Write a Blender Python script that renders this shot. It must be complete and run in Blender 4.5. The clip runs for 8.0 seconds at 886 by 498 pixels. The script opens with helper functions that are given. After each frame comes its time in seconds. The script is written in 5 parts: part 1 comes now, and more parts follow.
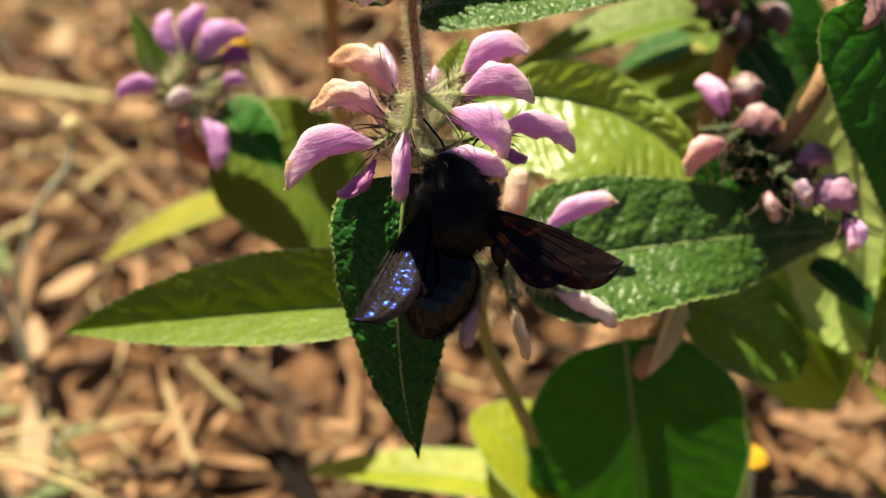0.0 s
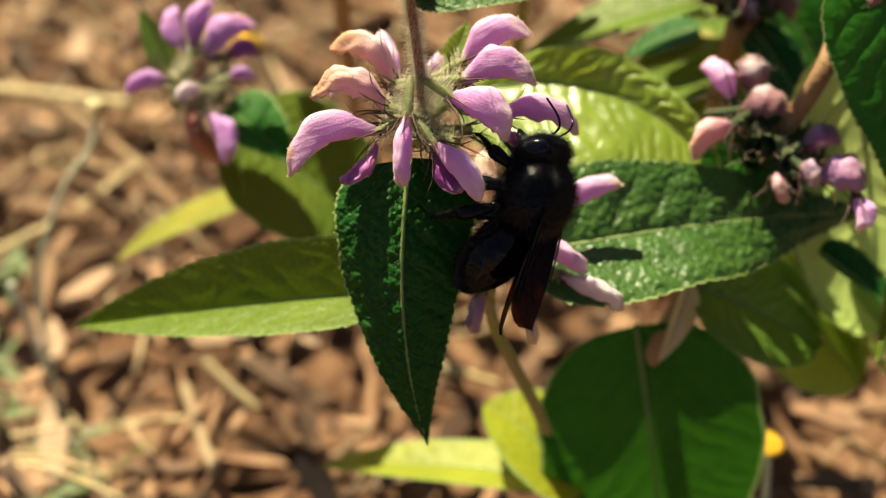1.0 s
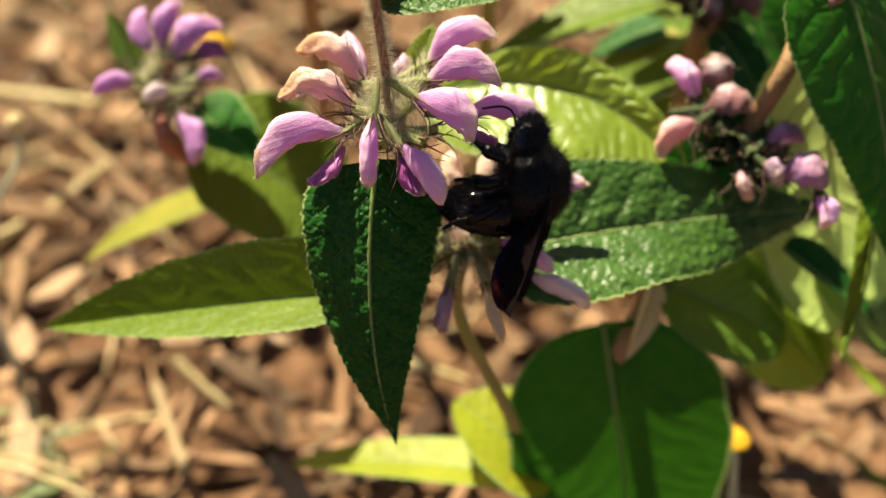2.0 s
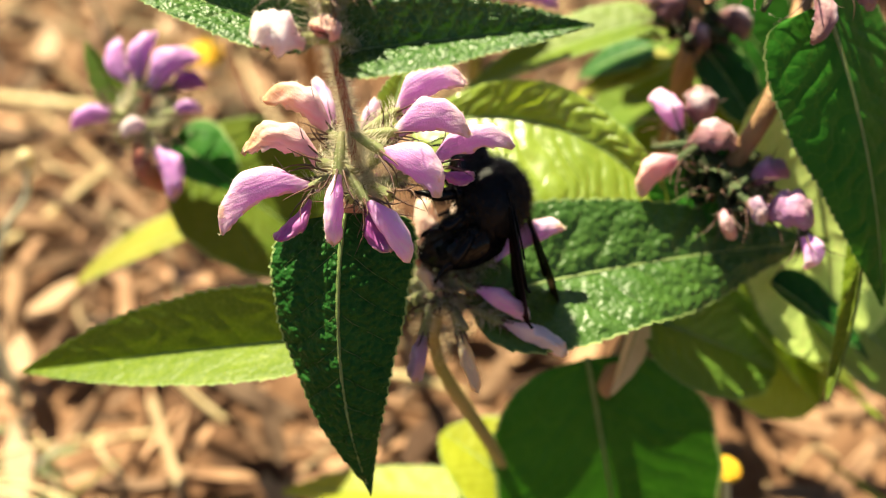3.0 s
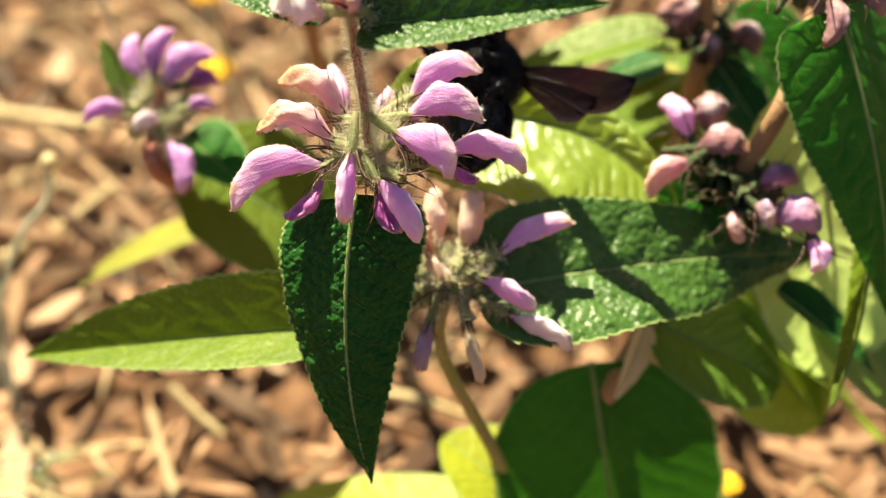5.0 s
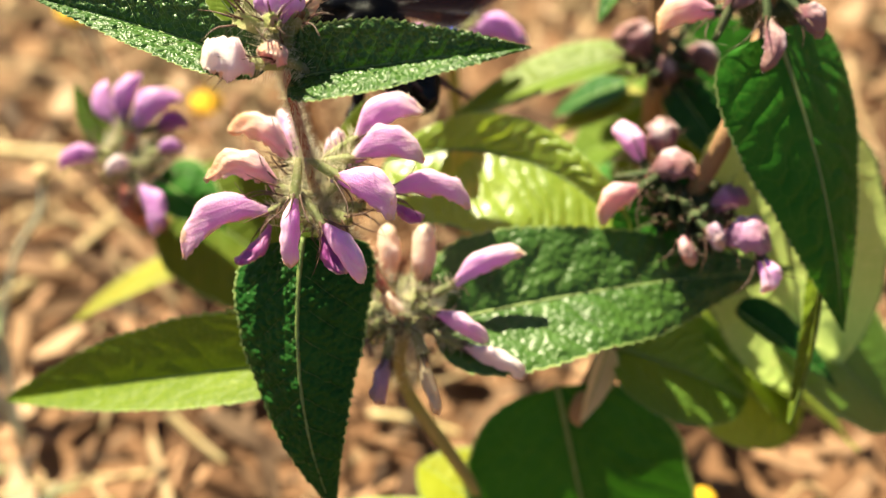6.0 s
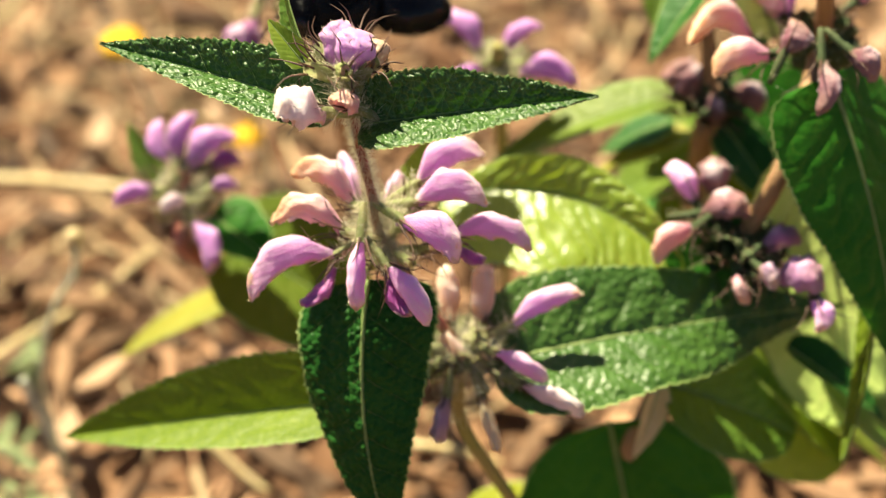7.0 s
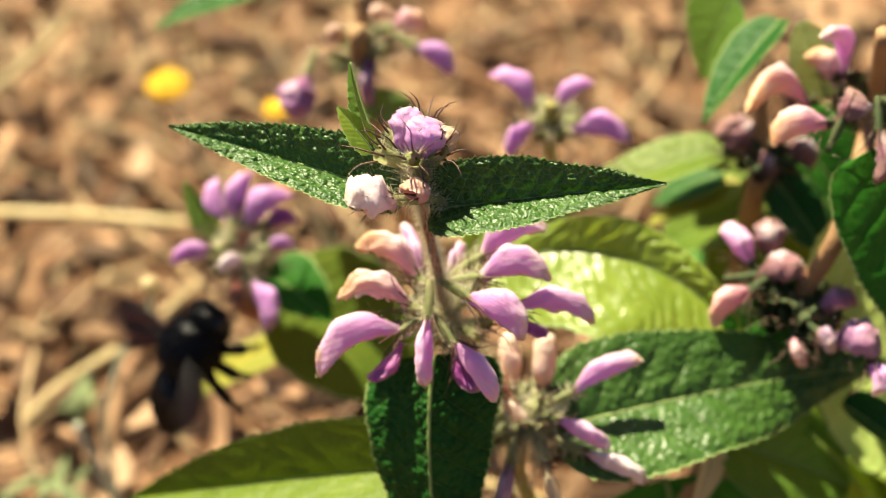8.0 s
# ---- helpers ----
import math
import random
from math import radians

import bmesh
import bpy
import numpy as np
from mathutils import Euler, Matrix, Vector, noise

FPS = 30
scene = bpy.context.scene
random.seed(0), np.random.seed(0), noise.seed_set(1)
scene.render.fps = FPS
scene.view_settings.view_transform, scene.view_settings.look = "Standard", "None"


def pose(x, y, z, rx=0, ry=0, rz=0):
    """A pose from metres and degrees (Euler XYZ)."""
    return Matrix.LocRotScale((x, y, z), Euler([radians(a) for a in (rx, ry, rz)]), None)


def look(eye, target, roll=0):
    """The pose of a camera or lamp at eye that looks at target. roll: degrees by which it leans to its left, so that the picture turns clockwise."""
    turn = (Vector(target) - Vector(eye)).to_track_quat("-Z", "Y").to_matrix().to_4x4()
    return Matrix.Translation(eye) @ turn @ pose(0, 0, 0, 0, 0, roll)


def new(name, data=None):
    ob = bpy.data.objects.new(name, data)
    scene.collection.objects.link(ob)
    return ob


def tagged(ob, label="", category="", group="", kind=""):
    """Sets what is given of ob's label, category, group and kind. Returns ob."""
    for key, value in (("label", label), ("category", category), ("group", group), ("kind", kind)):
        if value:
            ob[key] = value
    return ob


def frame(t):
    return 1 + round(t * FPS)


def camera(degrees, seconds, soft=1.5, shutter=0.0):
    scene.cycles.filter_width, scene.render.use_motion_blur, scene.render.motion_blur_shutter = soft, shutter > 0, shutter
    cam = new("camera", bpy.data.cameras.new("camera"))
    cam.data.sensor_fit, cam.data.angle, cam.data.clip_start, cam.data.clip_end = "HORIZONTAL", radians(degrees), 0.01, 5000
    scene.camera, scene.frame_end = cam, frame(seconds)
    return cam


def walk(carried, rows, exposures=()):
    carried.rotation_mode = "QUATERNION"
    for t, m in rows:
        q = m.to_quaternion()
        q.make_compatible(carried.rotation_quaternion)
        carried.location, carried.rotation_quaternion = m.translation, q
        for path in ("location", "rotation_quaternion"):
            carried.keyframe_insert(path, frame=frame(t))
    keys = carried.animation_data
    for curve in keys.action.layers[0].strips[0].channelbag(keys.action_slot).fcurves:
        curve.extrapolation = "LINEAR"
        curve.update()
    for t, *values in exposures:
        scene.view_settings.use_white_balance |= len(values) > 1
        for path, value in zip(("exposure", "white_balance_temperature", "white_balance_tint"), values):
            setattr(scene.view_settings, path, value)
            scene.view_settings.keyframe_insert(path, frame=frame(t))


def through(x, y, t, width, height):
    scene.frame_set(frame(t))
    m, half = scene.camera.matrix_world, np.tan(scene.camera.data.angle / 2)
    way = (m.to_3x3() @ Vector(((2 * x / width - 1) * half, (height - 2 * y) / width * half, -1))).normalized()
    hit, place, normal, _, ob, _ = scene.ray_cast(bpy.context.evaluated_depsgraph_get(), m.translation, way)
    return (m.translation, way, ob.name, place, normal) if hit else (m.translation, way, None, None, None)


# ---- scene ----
cam = camera(30.0, 8.0, soft=0.55, shutter=0.4)
cam.data.dof.use_dof = True
cam.data.dof.focus_distance = 0.221
cam.data.dof.aperture_fstop = 12.8

# seconds, eye, target, roll
PATH = [
    (0, (-0.01161, -0.16283, 0.27755), (-0.00518, 0.00004, 0.11529), 2.77),
    (0.5, (-0.00814, -0.16613, 0.27501), (-0.00378, -0.00123, 0.11473), 1.59),
    (1, (-0.00689, -0.16564, 0.27430), (-0.00568, -0.00121, 0.11348), 0.49),
    (1.5, (0.00638, -0.16391, 0.27616), (-0.00077, -0.00131, 0.11366), -1.85),
    (1.7, (-0.00260, -0.16621, 0.27609), (-0.00300, -0.00243, 0.11460), -0.13),
    (2.8, (-0.00784, -0.15903, 0.27972), (0.00010, 0.00250, 0.11618), 1.72),
    (3, (0.00491, -0.15100, 0.28485), (0.00318, 0.00594, 0.11672), -1.25),
    (3.5, (0.00000, -0.16000, 0.28000), (-0.00008, 0.00270, 0.11743), -0.02),
    (4, (0.00958, -0.16206, 0.27801), (0.00229, 0.00173, 0.11670), -2.21),
    (4.2, (-0.00585, -0.15972, 0.28146), (-0.00257, 0.00159, 0.11754), 0.84),
    (5.3, (0.01119, -0.16448, 0.27392), (0.00559, 0.00263, 0.11600), -0.44),
    (5.5, (0.01684, -0.16791, 0.27723), (0.00897, -0.00053, 0.11968), -2.16),
    (6, (0.02015, -0.16095, 0.28336), (0.00961, 0.00383, 0.12325), -3.76),
    (6.5, (0.01672, -0.16022, 0.28546), (0.00556, 0.00513, 0.12597), -4.20),
    (7, (0.01133, -0.16056, 0.28941), (0.00099, 0.00531, 0.13041), -3.78),
    (7.5, (0.00679, -0.15475, 0.29769), (-0.00296, 0.00817, 0.13564), -3.85),
    (8, (0.00379, -0.15238, 0.30294), (-0.00788, 0.01055, 0.14102), -4.70),
]
BASE = 1.76
walk(cam, [(t, look(eye, target, roll)) for t, eye, target, roll in PATH], [(0.0, BASE - 0.46), (1.7, BASE - 0.42), (2.8, BASE + 0.1), (6.5, BASE + 0.06), (8.0, BASE - 0.15)])

# ---- light ----
SUN_AZ, SUN_EL = 30.0, 54.0          # degrees left of straight ahead (+y), and above the horizon
world = bpy.data.worlds.new("sky")
scene.world = world
world.use_nodes = True
wn = world.node_tree
sky = wn.nodes.new("ShaderNodeTexSky")
sky.sky_type, sky.sun_disc = "NISHITA", False
sky.sun_elevation, sky.sun_rotation = radians(SUN_EL), radians(-SUN_AZ)
wn.links.new(sky.outputs[0], wn.nodes["Background"].inputs[0])
wn.nodes["Background"].inputs[1].default_value = 0.027
sun_data = bpy.data.lights.new("sun", "SUN")
sun_data.energy, sun_data.angle, sun_data.color = 5.0, radians(0.5), (1.0, 0.895, 0.6)
sun = new("sun", sun_data)
to_sun = Vector((-math.sin(radians(SUN_AZ)) * math.cos(radians(SUN_EL)), math.cos(radians(SUN_AZ)) * math.cos(radians(SUN_EL)), math.sin(radians(SUN_EL))))
sun.matrix_world = look(to_sun * 3, (0, 0, 0))


# ---- materials ----
def nodes_of(name):
    m = bpy.data.materials.new(name)
    m.use_nodes = True
    m.node_tree.nodes.clear()
    return m, m.node_tree


def nd(nt, kind, ins=None, **props):
    n = nt.nodes.new("ShaderNode" + kind)
    for k, v in props.items():
        if k == "operation":
            n.operation = v
        elif k == "feature":
            n.feature = v
        elif k == "blend":
            n.blend_type = v
        elif k == "mode":
            n.data_type = v
    for k, v in (ins or {}).items():
        if isinstance(v, bpy.types.NodeSocket):
            nt.links.new(v, n.inputs[k])
        else:
            n.inputs[k].default_value = v
    return n


def c4(c):
    return (c[0], c[1], c[2], 1.0)


def ramp(nt, fac, stops):
    r = nd(nt, "ValToRGB", {0: fac})
    e = r.color_ramp.elements
    while len(e) < len(stops):
        e.new(0.5)
    for el, (p, c) in zip(e, stops):
        el.position, el.color = p, c4(c)
    return r.outputs[0]


def mix(nt, fac, a, b):
    n = nd(nt, "MixRGB", {0: fac})
    for k, v in ((1, a), (2, b)):
        if isinstance(v, bpy.types.NodeSocket):
            nt.links.new(v, n.inputs[k])
        else:
            n.inputs[k].default_value = c4(v)
    return n.outputs[0]


def finish(nt, shader):
    nd(nt, "OutputMaterial", {0: shader})


def leaf_material(name, dark, light, vein, glow, through=0.06, rough=0.44, cell=760.0, relief=1.0, shine=0.5, net_share=0.4, net_width=0.055):
    m, nt = nodes_of(name)
    co = nd(nt, "TexCoord").outputs["Object"]
    big = nd(nt, "TexNoise", {"Vector": co, "Scale": 90.0, "Detail": 3.0}).outputs["Fac"]
    fine = nd(nt, "TexNoise", {"Vector": co, "Scale": 2400.0, "Detail": 2.0}).outputs["Fac"]
    warp = nd(nt, "TexNoise", {"Vector": co, "Scale": 500.0, "Detail": 1.0}).outputs["Color"]
    cow = nd(nt, "VectorMath", {0: co, 1: nd(nt, "VectorMath", {0: warp, "Scale": 0.0006}, operation="SCALE").outputs[0]}, operation="ADD").outputs[0]
    net = nd(nt, "TexVoronoi", {"Vector": cow, "Scale": cell}, feature="DISTANCE_TO_EDGE").outputs["Distance"]
    soft = nd(nt, "TexVoronoi", {"Vector": cow, "Scale": cell, "Smoothness": 0.6}, feature="SMOOTH_F1").outputs["Distance"]
    small = nd(nt, "TexVoronoi", {"Vector": cow, "Scale": cell * 2.2, "Smoothness": 0.6}, feature="SMOOTH_F1").outputs["Distance"]
    pillow = nd(nt, "Math", {0: nd(nt, "Math", {0: soft, 1: nd(nt, "Math", {0: big, 1: 1.5}, operation="MULTIPLY").outputs[0]}, operation="MULTIPLY").outputs[0], 1: nd(nt, "Math", {0: small, 1: 0.5}, operation="MULTIPLY").outputs[0]}, operation="ADD").outputs[0]
    pillow = nd(nt, "Math", {0: 1.0, 1: pillow}, operation="SUBTRACT").outputs[0]
    body = mix(nt, ramp(nt, big, [(0.3, (0, 0, 0)), (0.7, (1, 1, 1))]), dark, light)
    lines = ramp(nt, net, [(0.0, (net_share, net_share, net_share)), (net_width, (0, 0, 0))])
    body = mix(nt, lines, body, vein)
    height = nd(nt, "Math", {0: pillow, 1: nd(nt, "Math", {0: fine, 1: 0.16}, operation="MULTIPLY").outputs[0]}, operation="ADD").outputs[0]
    bump = nd(nt, "Bump", {"Height": height, "Strength": 1.0, "Distance": 0.00045 * relief}).outputs[0]
    p = nd(nt, "BsdfPrincipled", {"Base Color": body, "Roughness": rough, "Normal": bump, "IOR": 1.42, "Specular IOR Level": shine})
    tr = nd(nt, "BsdfTranslucent", {"Color": mix(nt, lines, glow, (min(0.9, glow[0] * 1.5), min(0.9, glow[1] * 1.4), glow[2] * 1.5))})
    finish(nt, nd(nt, "MixShader", {0: through, 1: p.outputs[0], 2: tr.outputs[0]}).outputs[0])
    return m


def petal_material(name, stops, through=0.5, rough=0.5, dry=(0.86, 0.62, 0.44), pale=0.5):
    """stops: colours from the petal's base to its tip; dry: its withered spots."""
    m, nt = nodes_of(name)
    tc = nd(nt, "TexCoord")
    along = nd(nt, "SeparateXYZ", {0: tc.outputs["Generated"]}).outputs[0]
    vary = nd(nt, "ObjectInfo").outputs["Random"]
    shift = nd(nt, "CombineXYZ", {0: vary, 1: vary, 2: vary}).outputs[0]
    co = nd(nt, "VectorMath", {0: tc.outputs["Object"], 1: shift}, operation="ADD").outputs[0]
    wob = nd(nt, "TexNoise", {"Vector": co, "Scale": 420.0, "Detail": 4.0}).outputs["Fac"]
    off = nd(nt, "Math", {0: wob, 1: 0.5}, operation="SUBTRACT").outputs[0]
    off = nd(nt, "Math", {0: off, 1: 0.5}, operation="MULTIPLY").outputs[0]
    pos = nd(nt, "Math", {0: along, 1: off}, operation="ADD").outputs[0]
    col = ramp(nt, pos, stops)
    ridge = nd(nt, "SeparateXYZ", {0: tc.outputs["Generated"]}).outputs[2]
    ridge = nd(nt, "Math", {0: ridge, 1: nd(nt, "Math", {0: off, 1: 0.5}, operation="MULTIPLY").outputs[0]}, operation="ADD").outputs[0]
    col = mix(nt, ramp(nt, ridge, [(0.78, (0, 0, 0)), (1.0, (pale, pale, pale))]), col, (0.95, 0.84, 0.92))
    streak = nd(nt, "TexNoise", {"Vector": nd(nt, "Mapping", {"Vector": co, "Scale": (160.0, 1500.0, 1500.0)}).outputs[0], "Scale": 1.0, "Detail": 3.0}).outputs["Fac"]
    fine = nd(nt, "TexNoise", {"Vector": co, "Scale": 4200.0, "Detail": 1.0}).outputs["Fac"]
    spots = nd(nt, "TexNoise", {"Vector": co, "Scale": 650.0, "Detail": 3.0}).outputs["Fac"]
    where = nd(nt, "Math", {0: spots, 1: nd(nt, "Math", {0: nd(nt, "Math", {0: along, 1: 3.0}, operation="POWER").outputs[0], 1: 0.38}, operation="MULTIPLY").outputs[0]}, operation="ADD").outputs[0]
    col = mix(nt, ramp(nt, where, [(0.84, (0, 0, 0)), (0.94, (0.7, 0.7, 0.7))]), col, dry)
    hsv = nd(nt, "HueSaturation", {"Color": col, "Value": nd(nt, "MapRange", {0: vary, 3: 0.9, 4: 1.08}).outputs[0], "Saturation": nd(nt, "MapRange", {0: streak, 1: 0.3, 2: 0.7, 3: 0.85, 4: 1.3}).outputs[0]}).outputs[0]
    height = nd(nt, "Math", {0: nd(nt, "Math", {0: fine, 1: 0.25}, operation="MULTIPLY").outputs[0], 1: nd(nt, "Math", {0: streak, 1: spots}, operation="ADD").outputs[0]}, operation="ADD").outputs[0]
    bump = nd(nt, "Bump", {"Height": height, "Strength": 0.6, "Distance": 0.0003}).outputs[0]
    p = nd(nt, "BsdfPrincipled", {"Base Color": hsv, "Roughness": rough, "Normal": bump, "Sheen Weight": 0.3, "Sheen Roughness": 0.4})
    tr = nd(nt, "BsdfTranslucent", {"Color": hsv, "Normal": bump})
    finish(nt, nd(nt, "MixShader", {0: through, 1: p.outputs[0], 2: tr.outputs[0]}).outputs[0])
    return m


def plain_material(name, a, b, scale, rough=0.7, bump=0.4, depth=0.0005, through=0.0, random_value=0.0, shine=0.5):
    m, nt = nodes_of(name)
    co = nd(nt, "TexCoord").outputs["Object"]
    n1 = nd(nt, "TexNoise", {"Vector": co, "Scale": scale, "Detail": 5.0}).outputs["Fac"]
    n2 = nd(nt, "TexNoise", {"Vector": co, "Scale": scale * 7, "Detail": 3.0}).outputs["Fac"]
    col = mix(nt, ramp(nt, n1, [(0.32, (0, 0, 0)), (0.68, (1, 1, 1))]), a, b)
    if random_value:
        g = nd(nt, "NewGeometry").outputs["Random Per Island"]
        col = nd(nt, "HueSaturation", {"Color": col, "Value": nd(nt, "MapRange", {0: g, 3: 1 - random_value, 4: 1 + random_value}).outputs[0]}).outputs[0]
    bm = nd(nt, "Bump", {"Height": n2, "Strength": bump, "Distance": depth}).outputs[0]
    p = nd(nt, "BsdfPrincipled", {"Base Color": col, "Roughness": rough, "Normal": bm, "Specular IOR Level": shine})
    out = p.outputs[0]
    if through:
        out = nd(nt, "MixShader", {0: through, 1: out, 2: nd(nt, "BsdfTranslucent", {"Color": col}).outputs[0]}).outputs[0]
    finish(nt, out)
    return m


def black_material(name, gloss, rough, scale, depth):
    """Near-black body with an even share of gloss."""
    m, nt = nodes_of(name)
    co = nd(nt, "TexCoord").outputs["Object"]
    n = nd(nt, "TexNoise", {"Vector": co, "Scale": scale, "Detail": 4.0}).outputs["Fac"]
    col = mix(nt, ramp(nt, n, [(0.35, (0, 0, 0)), (0.65, (1, 1, 1))]), (0.0014, 0.0013, 0.0018), (0.004, 0.0036, 0.0045))
    bump = nd(nt, "Bump", {"Height": n, "Strength": 0.6, "Distance": depth}).outputs[0]
    flat = nd(nt, "BsdfDiffuse", {"Color": col, "Roughness": 0.6, "Normal": bump})
    shiny = nd(nt, "BsdfGlossy", {"Color": (0.92, 0.94, 1.0, 1.0), "Roughness": rough, "Normal": bump})
    finish(nt, nd(nt, "MixShader", {0: gloss, 1: flat.outputs[0], 2: shiny.outputs[0]}).outputs[0])
    return m


def wing_material():
    m, nt = nodes_of("wing_membrane")
    co = nd(nt, "TexCoord").outputs["Object"]
    w = nd(nt, "TexNoise", {"Vector": co, "Scale": 700.0, "Detail": 2.0}).outputs["Fac"]
    bump = nd(nt, "Bump", {"Height": w, "Strength": 0.35, "Distance": 0.0004}).outputs[0]
    film = mix(nt, ramp(nt, w, [(0.35, (0, 0, 0)), (0.65, (1, 1, 1))]), (0.008, 0.035, 0.36), (0.012, 0.016, 0.2))
    gloss = nd(nt, "BsdfGlossy", {"Color": film, "Roughness": 0.1, "Normal": bump})
    dark = nd(nt, "BsdfPrincipled", {"Base Color": (0.008, 0.005, 0.006, 1), "Roughness": 0.4, "Normal": bump, "Specular IOR Level": 0.02})
    body = nd(nt, "MixShader", {0: 0.032, 1: dark.outputs[0], 2: gloss.outputs[0]})
    clear = nd(nt, "BsdfTransparent", {"Color": (0.36, 0.11, 0.04, 1)})
    finish(nt, nd(nt, "MixShader", {0: 0.13, 1: body.outputs[0], 2: clear.outputs[0]}).outputs[0])
    return m


def soil_material():
    m, nt = nodes_of("mulch_soil")
    co = nd(nt, "TexCoord").outputs["Object"]
    huge = nd(nt, "TexNoise", {"Vector": co, "Scale": 13.0, "Detail": 3.0, "Distortion": 0.8}).outputs["Fac"]
    big = nd(nt, "TexNoise", {"Vector": co, "Scale": 45.0, "Detail": 4.0, "Roughness": 0.6, "Distortion": 0.6}).outputs["Fac"]
    mid = nd(nt, "TexNoise", {"Vector": co, "Scale": 170.0, "Detail": 4.0}).outputs["Fac"]
    both = nd(nt, "Math", {0: nd(nt, "Math", {0: big, 1: 0.6}, operation="MULTIPLY").outputs[0], 1: nd(nt, "Math", {0: mid, 1: 0.4}, operation="MULTIPLY").outputs[0]}, operation="ADD").outputs[0]
    tone = nd(nt, "Math", {0: nd(nt, "Math", {0: huge, 1: 0.5}, operation="MULTIPLY").outputs[0], 1: nd(nt, "Math", {0: both, 1: 0.5}, operation="MULTIPLY").outputs[0]}, operation="ADD").outputs[0]
    col = ramp(nt, tone, [(0.4, (0.045, 0.022, 0.012)), (0.47, (0.105, 0.052, 0.027)), (0.53, (0.19, 0.102, 0.056)), (0.61, (0.35, 0.225, 0.14))])
    bump = nd(nt, "Bump", {"Height": both, "Strength": 1.0, "Distance": 0.0035}).outputs[0]
    finish(nt, nd(nt, "BsdfPrincipled", {"Base Color": col, "Roughness": 0.9, "Normal": bump, "Specular IOR Level": 0.2}).outputs[0])
    return m


def chip_material():
    m, nt = nodes_of("bark_chip")
    co = nd(nt, "TexCoord").outputs["Object"]
    grain = nd(nt, "TexNoise", {"Vector": nd(nt, "Mapping", {"Vector": co, "Scale": (60.0, 500.0, 300.0)}).outputs[0], "Scale": 1.0, "Detail": 4.0}).outputs["Fac"]
    tone = ramp(nt, nd(nt, "ObjectInfo").outputs["Random"], [(0.0, (0.03, 0.014, 0.007)), (0.35, (0.11, 0.052, 0.026)), (0.62, (0.28, 0.16, 0.088)), (1.0, (0.44, 0.3, 0.2))])
    col = nd(nt, "HueSaturation", {"Color": tone, "Value": nd(nt, "MapRange", {0: grain, 3: 0.55, 4: 1.4}).outputs[0]}).outputs[0]
    bump = nd(nt, "Bump", {"Height": grain, "Strength": 0.7, "Distance": 0.001}).outputs[0]
    finish(nt, nd(nt, "BsdfPrincipled", {"Base Color": col, "Roughness": 0.8, "Normal": bump, "Specular IOR Level": 0.3}).outputs[0])
    return m


# Deep green with the shade on the hanging leaf put into it.
LEAF_DARK = leaf_material("leaf_deep_shaded_green", (0.008, 0.05, 0.007), (0.017, 0.078, 0.012), (0.045, 0.11, 0.025), (0.07, 0.34, 0.02), through=0.03, rough=0.42, cell=900, relief=0.6, shine=0.12)
# Lighter copy of the deep green, with the sun on it coloured in.
LEAF_CRISP = leaf_material("leaf_wrinkled_lit_green", (0.022, 0.066, 0.01), (0.045, 0.105, 0.016), (0.09, 0.16, 0.04), (0.14, 0.36, 0.03), through=0.08, rough=0.42, cell=700, relief=0.5, shine=0.5)
LEAF_TOP = leaf_material("leaf_young_green", (0.014, 0.054, 0.008), (0.03, 0.082, 0.012), (0.22, 0.32, 0.11), (0.12, 0.34, 0.03), through=0.05, rough=0.4, cell=900, relief=0.9, shine=0.5, net_share=0.25, net_width=0.08)
# Sun glow put into the colour: paler, far more translucent than other leaves.
LEAF_LIT = leaf_material("leaf_sunlit_green", (0.2, 0.32, 0.1), (0.3, 0.42, 0.17), (0.4, 0.5, 0.26), (0.62, 0.8, 0.24), through=0.62, rough=0.42, cell=420, relief=0.9, shine=0.6)
LEAF_MID = leaf_material("leaf_green", (0.05, 0.12, 0.014), (0.085, 0.17, 0.02), (0.18, 0.26, 0.05), (0.3, 0.52, 0.04), through=0.25, relief=0.6)
LEAF_SMOOTH = leaf_material("leaf_fresh_green", (0.052, 0.096, 0.003), (0.086, 0.135, 0.006), (0.26, 0.3, 0.04), (0.38, 0.54, 0.012), through=0.13, rough=0.5, cell=800, relief=0.35, shine=0.3)
# Glossy leaf whose sunlit brightness is put into its base colour.
LEAF_SHEEN = leaf_material("leaf_glossy_sunlit_green", (0.15, 0.24, 0.02), (0.23, 0.32, 0.035), (0.28, 0.36, 0.06), (0.42, 0.56, 0.03), through=0.34, rough=0.34, cell=240, relief=0.6, shine=1.0)
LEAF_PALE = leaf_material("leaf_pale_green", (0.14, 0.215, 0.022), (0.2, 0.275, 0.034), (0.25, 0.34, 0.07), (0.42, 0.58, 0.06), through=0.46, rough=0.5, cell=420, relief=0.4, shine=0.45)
LEAF_YELLOW = leaf_material("leaf_yellowing", (0.14, 0.15, 0.015), (0.24, 0.22, 0.025), (0.4, 0.38, 0.1), (0.3, 0.3, 0.03), through=0.2, rough=0.6, cell=420, relief=0.4, shine=0.3)
# Yellowed and lightened to carry the sunlight on the low leaves.
LEAF_LIME = leaf_material("leaf_sunlit_lime", (0.2, 0.24, 0.012), (0.3, 0.33, 0.02), (0.4, 0.42, 0.06), (0.46, 0.52, 0.02), through=0.35, rough=0.5, cell=420, relief=0.5, shine=0.45)
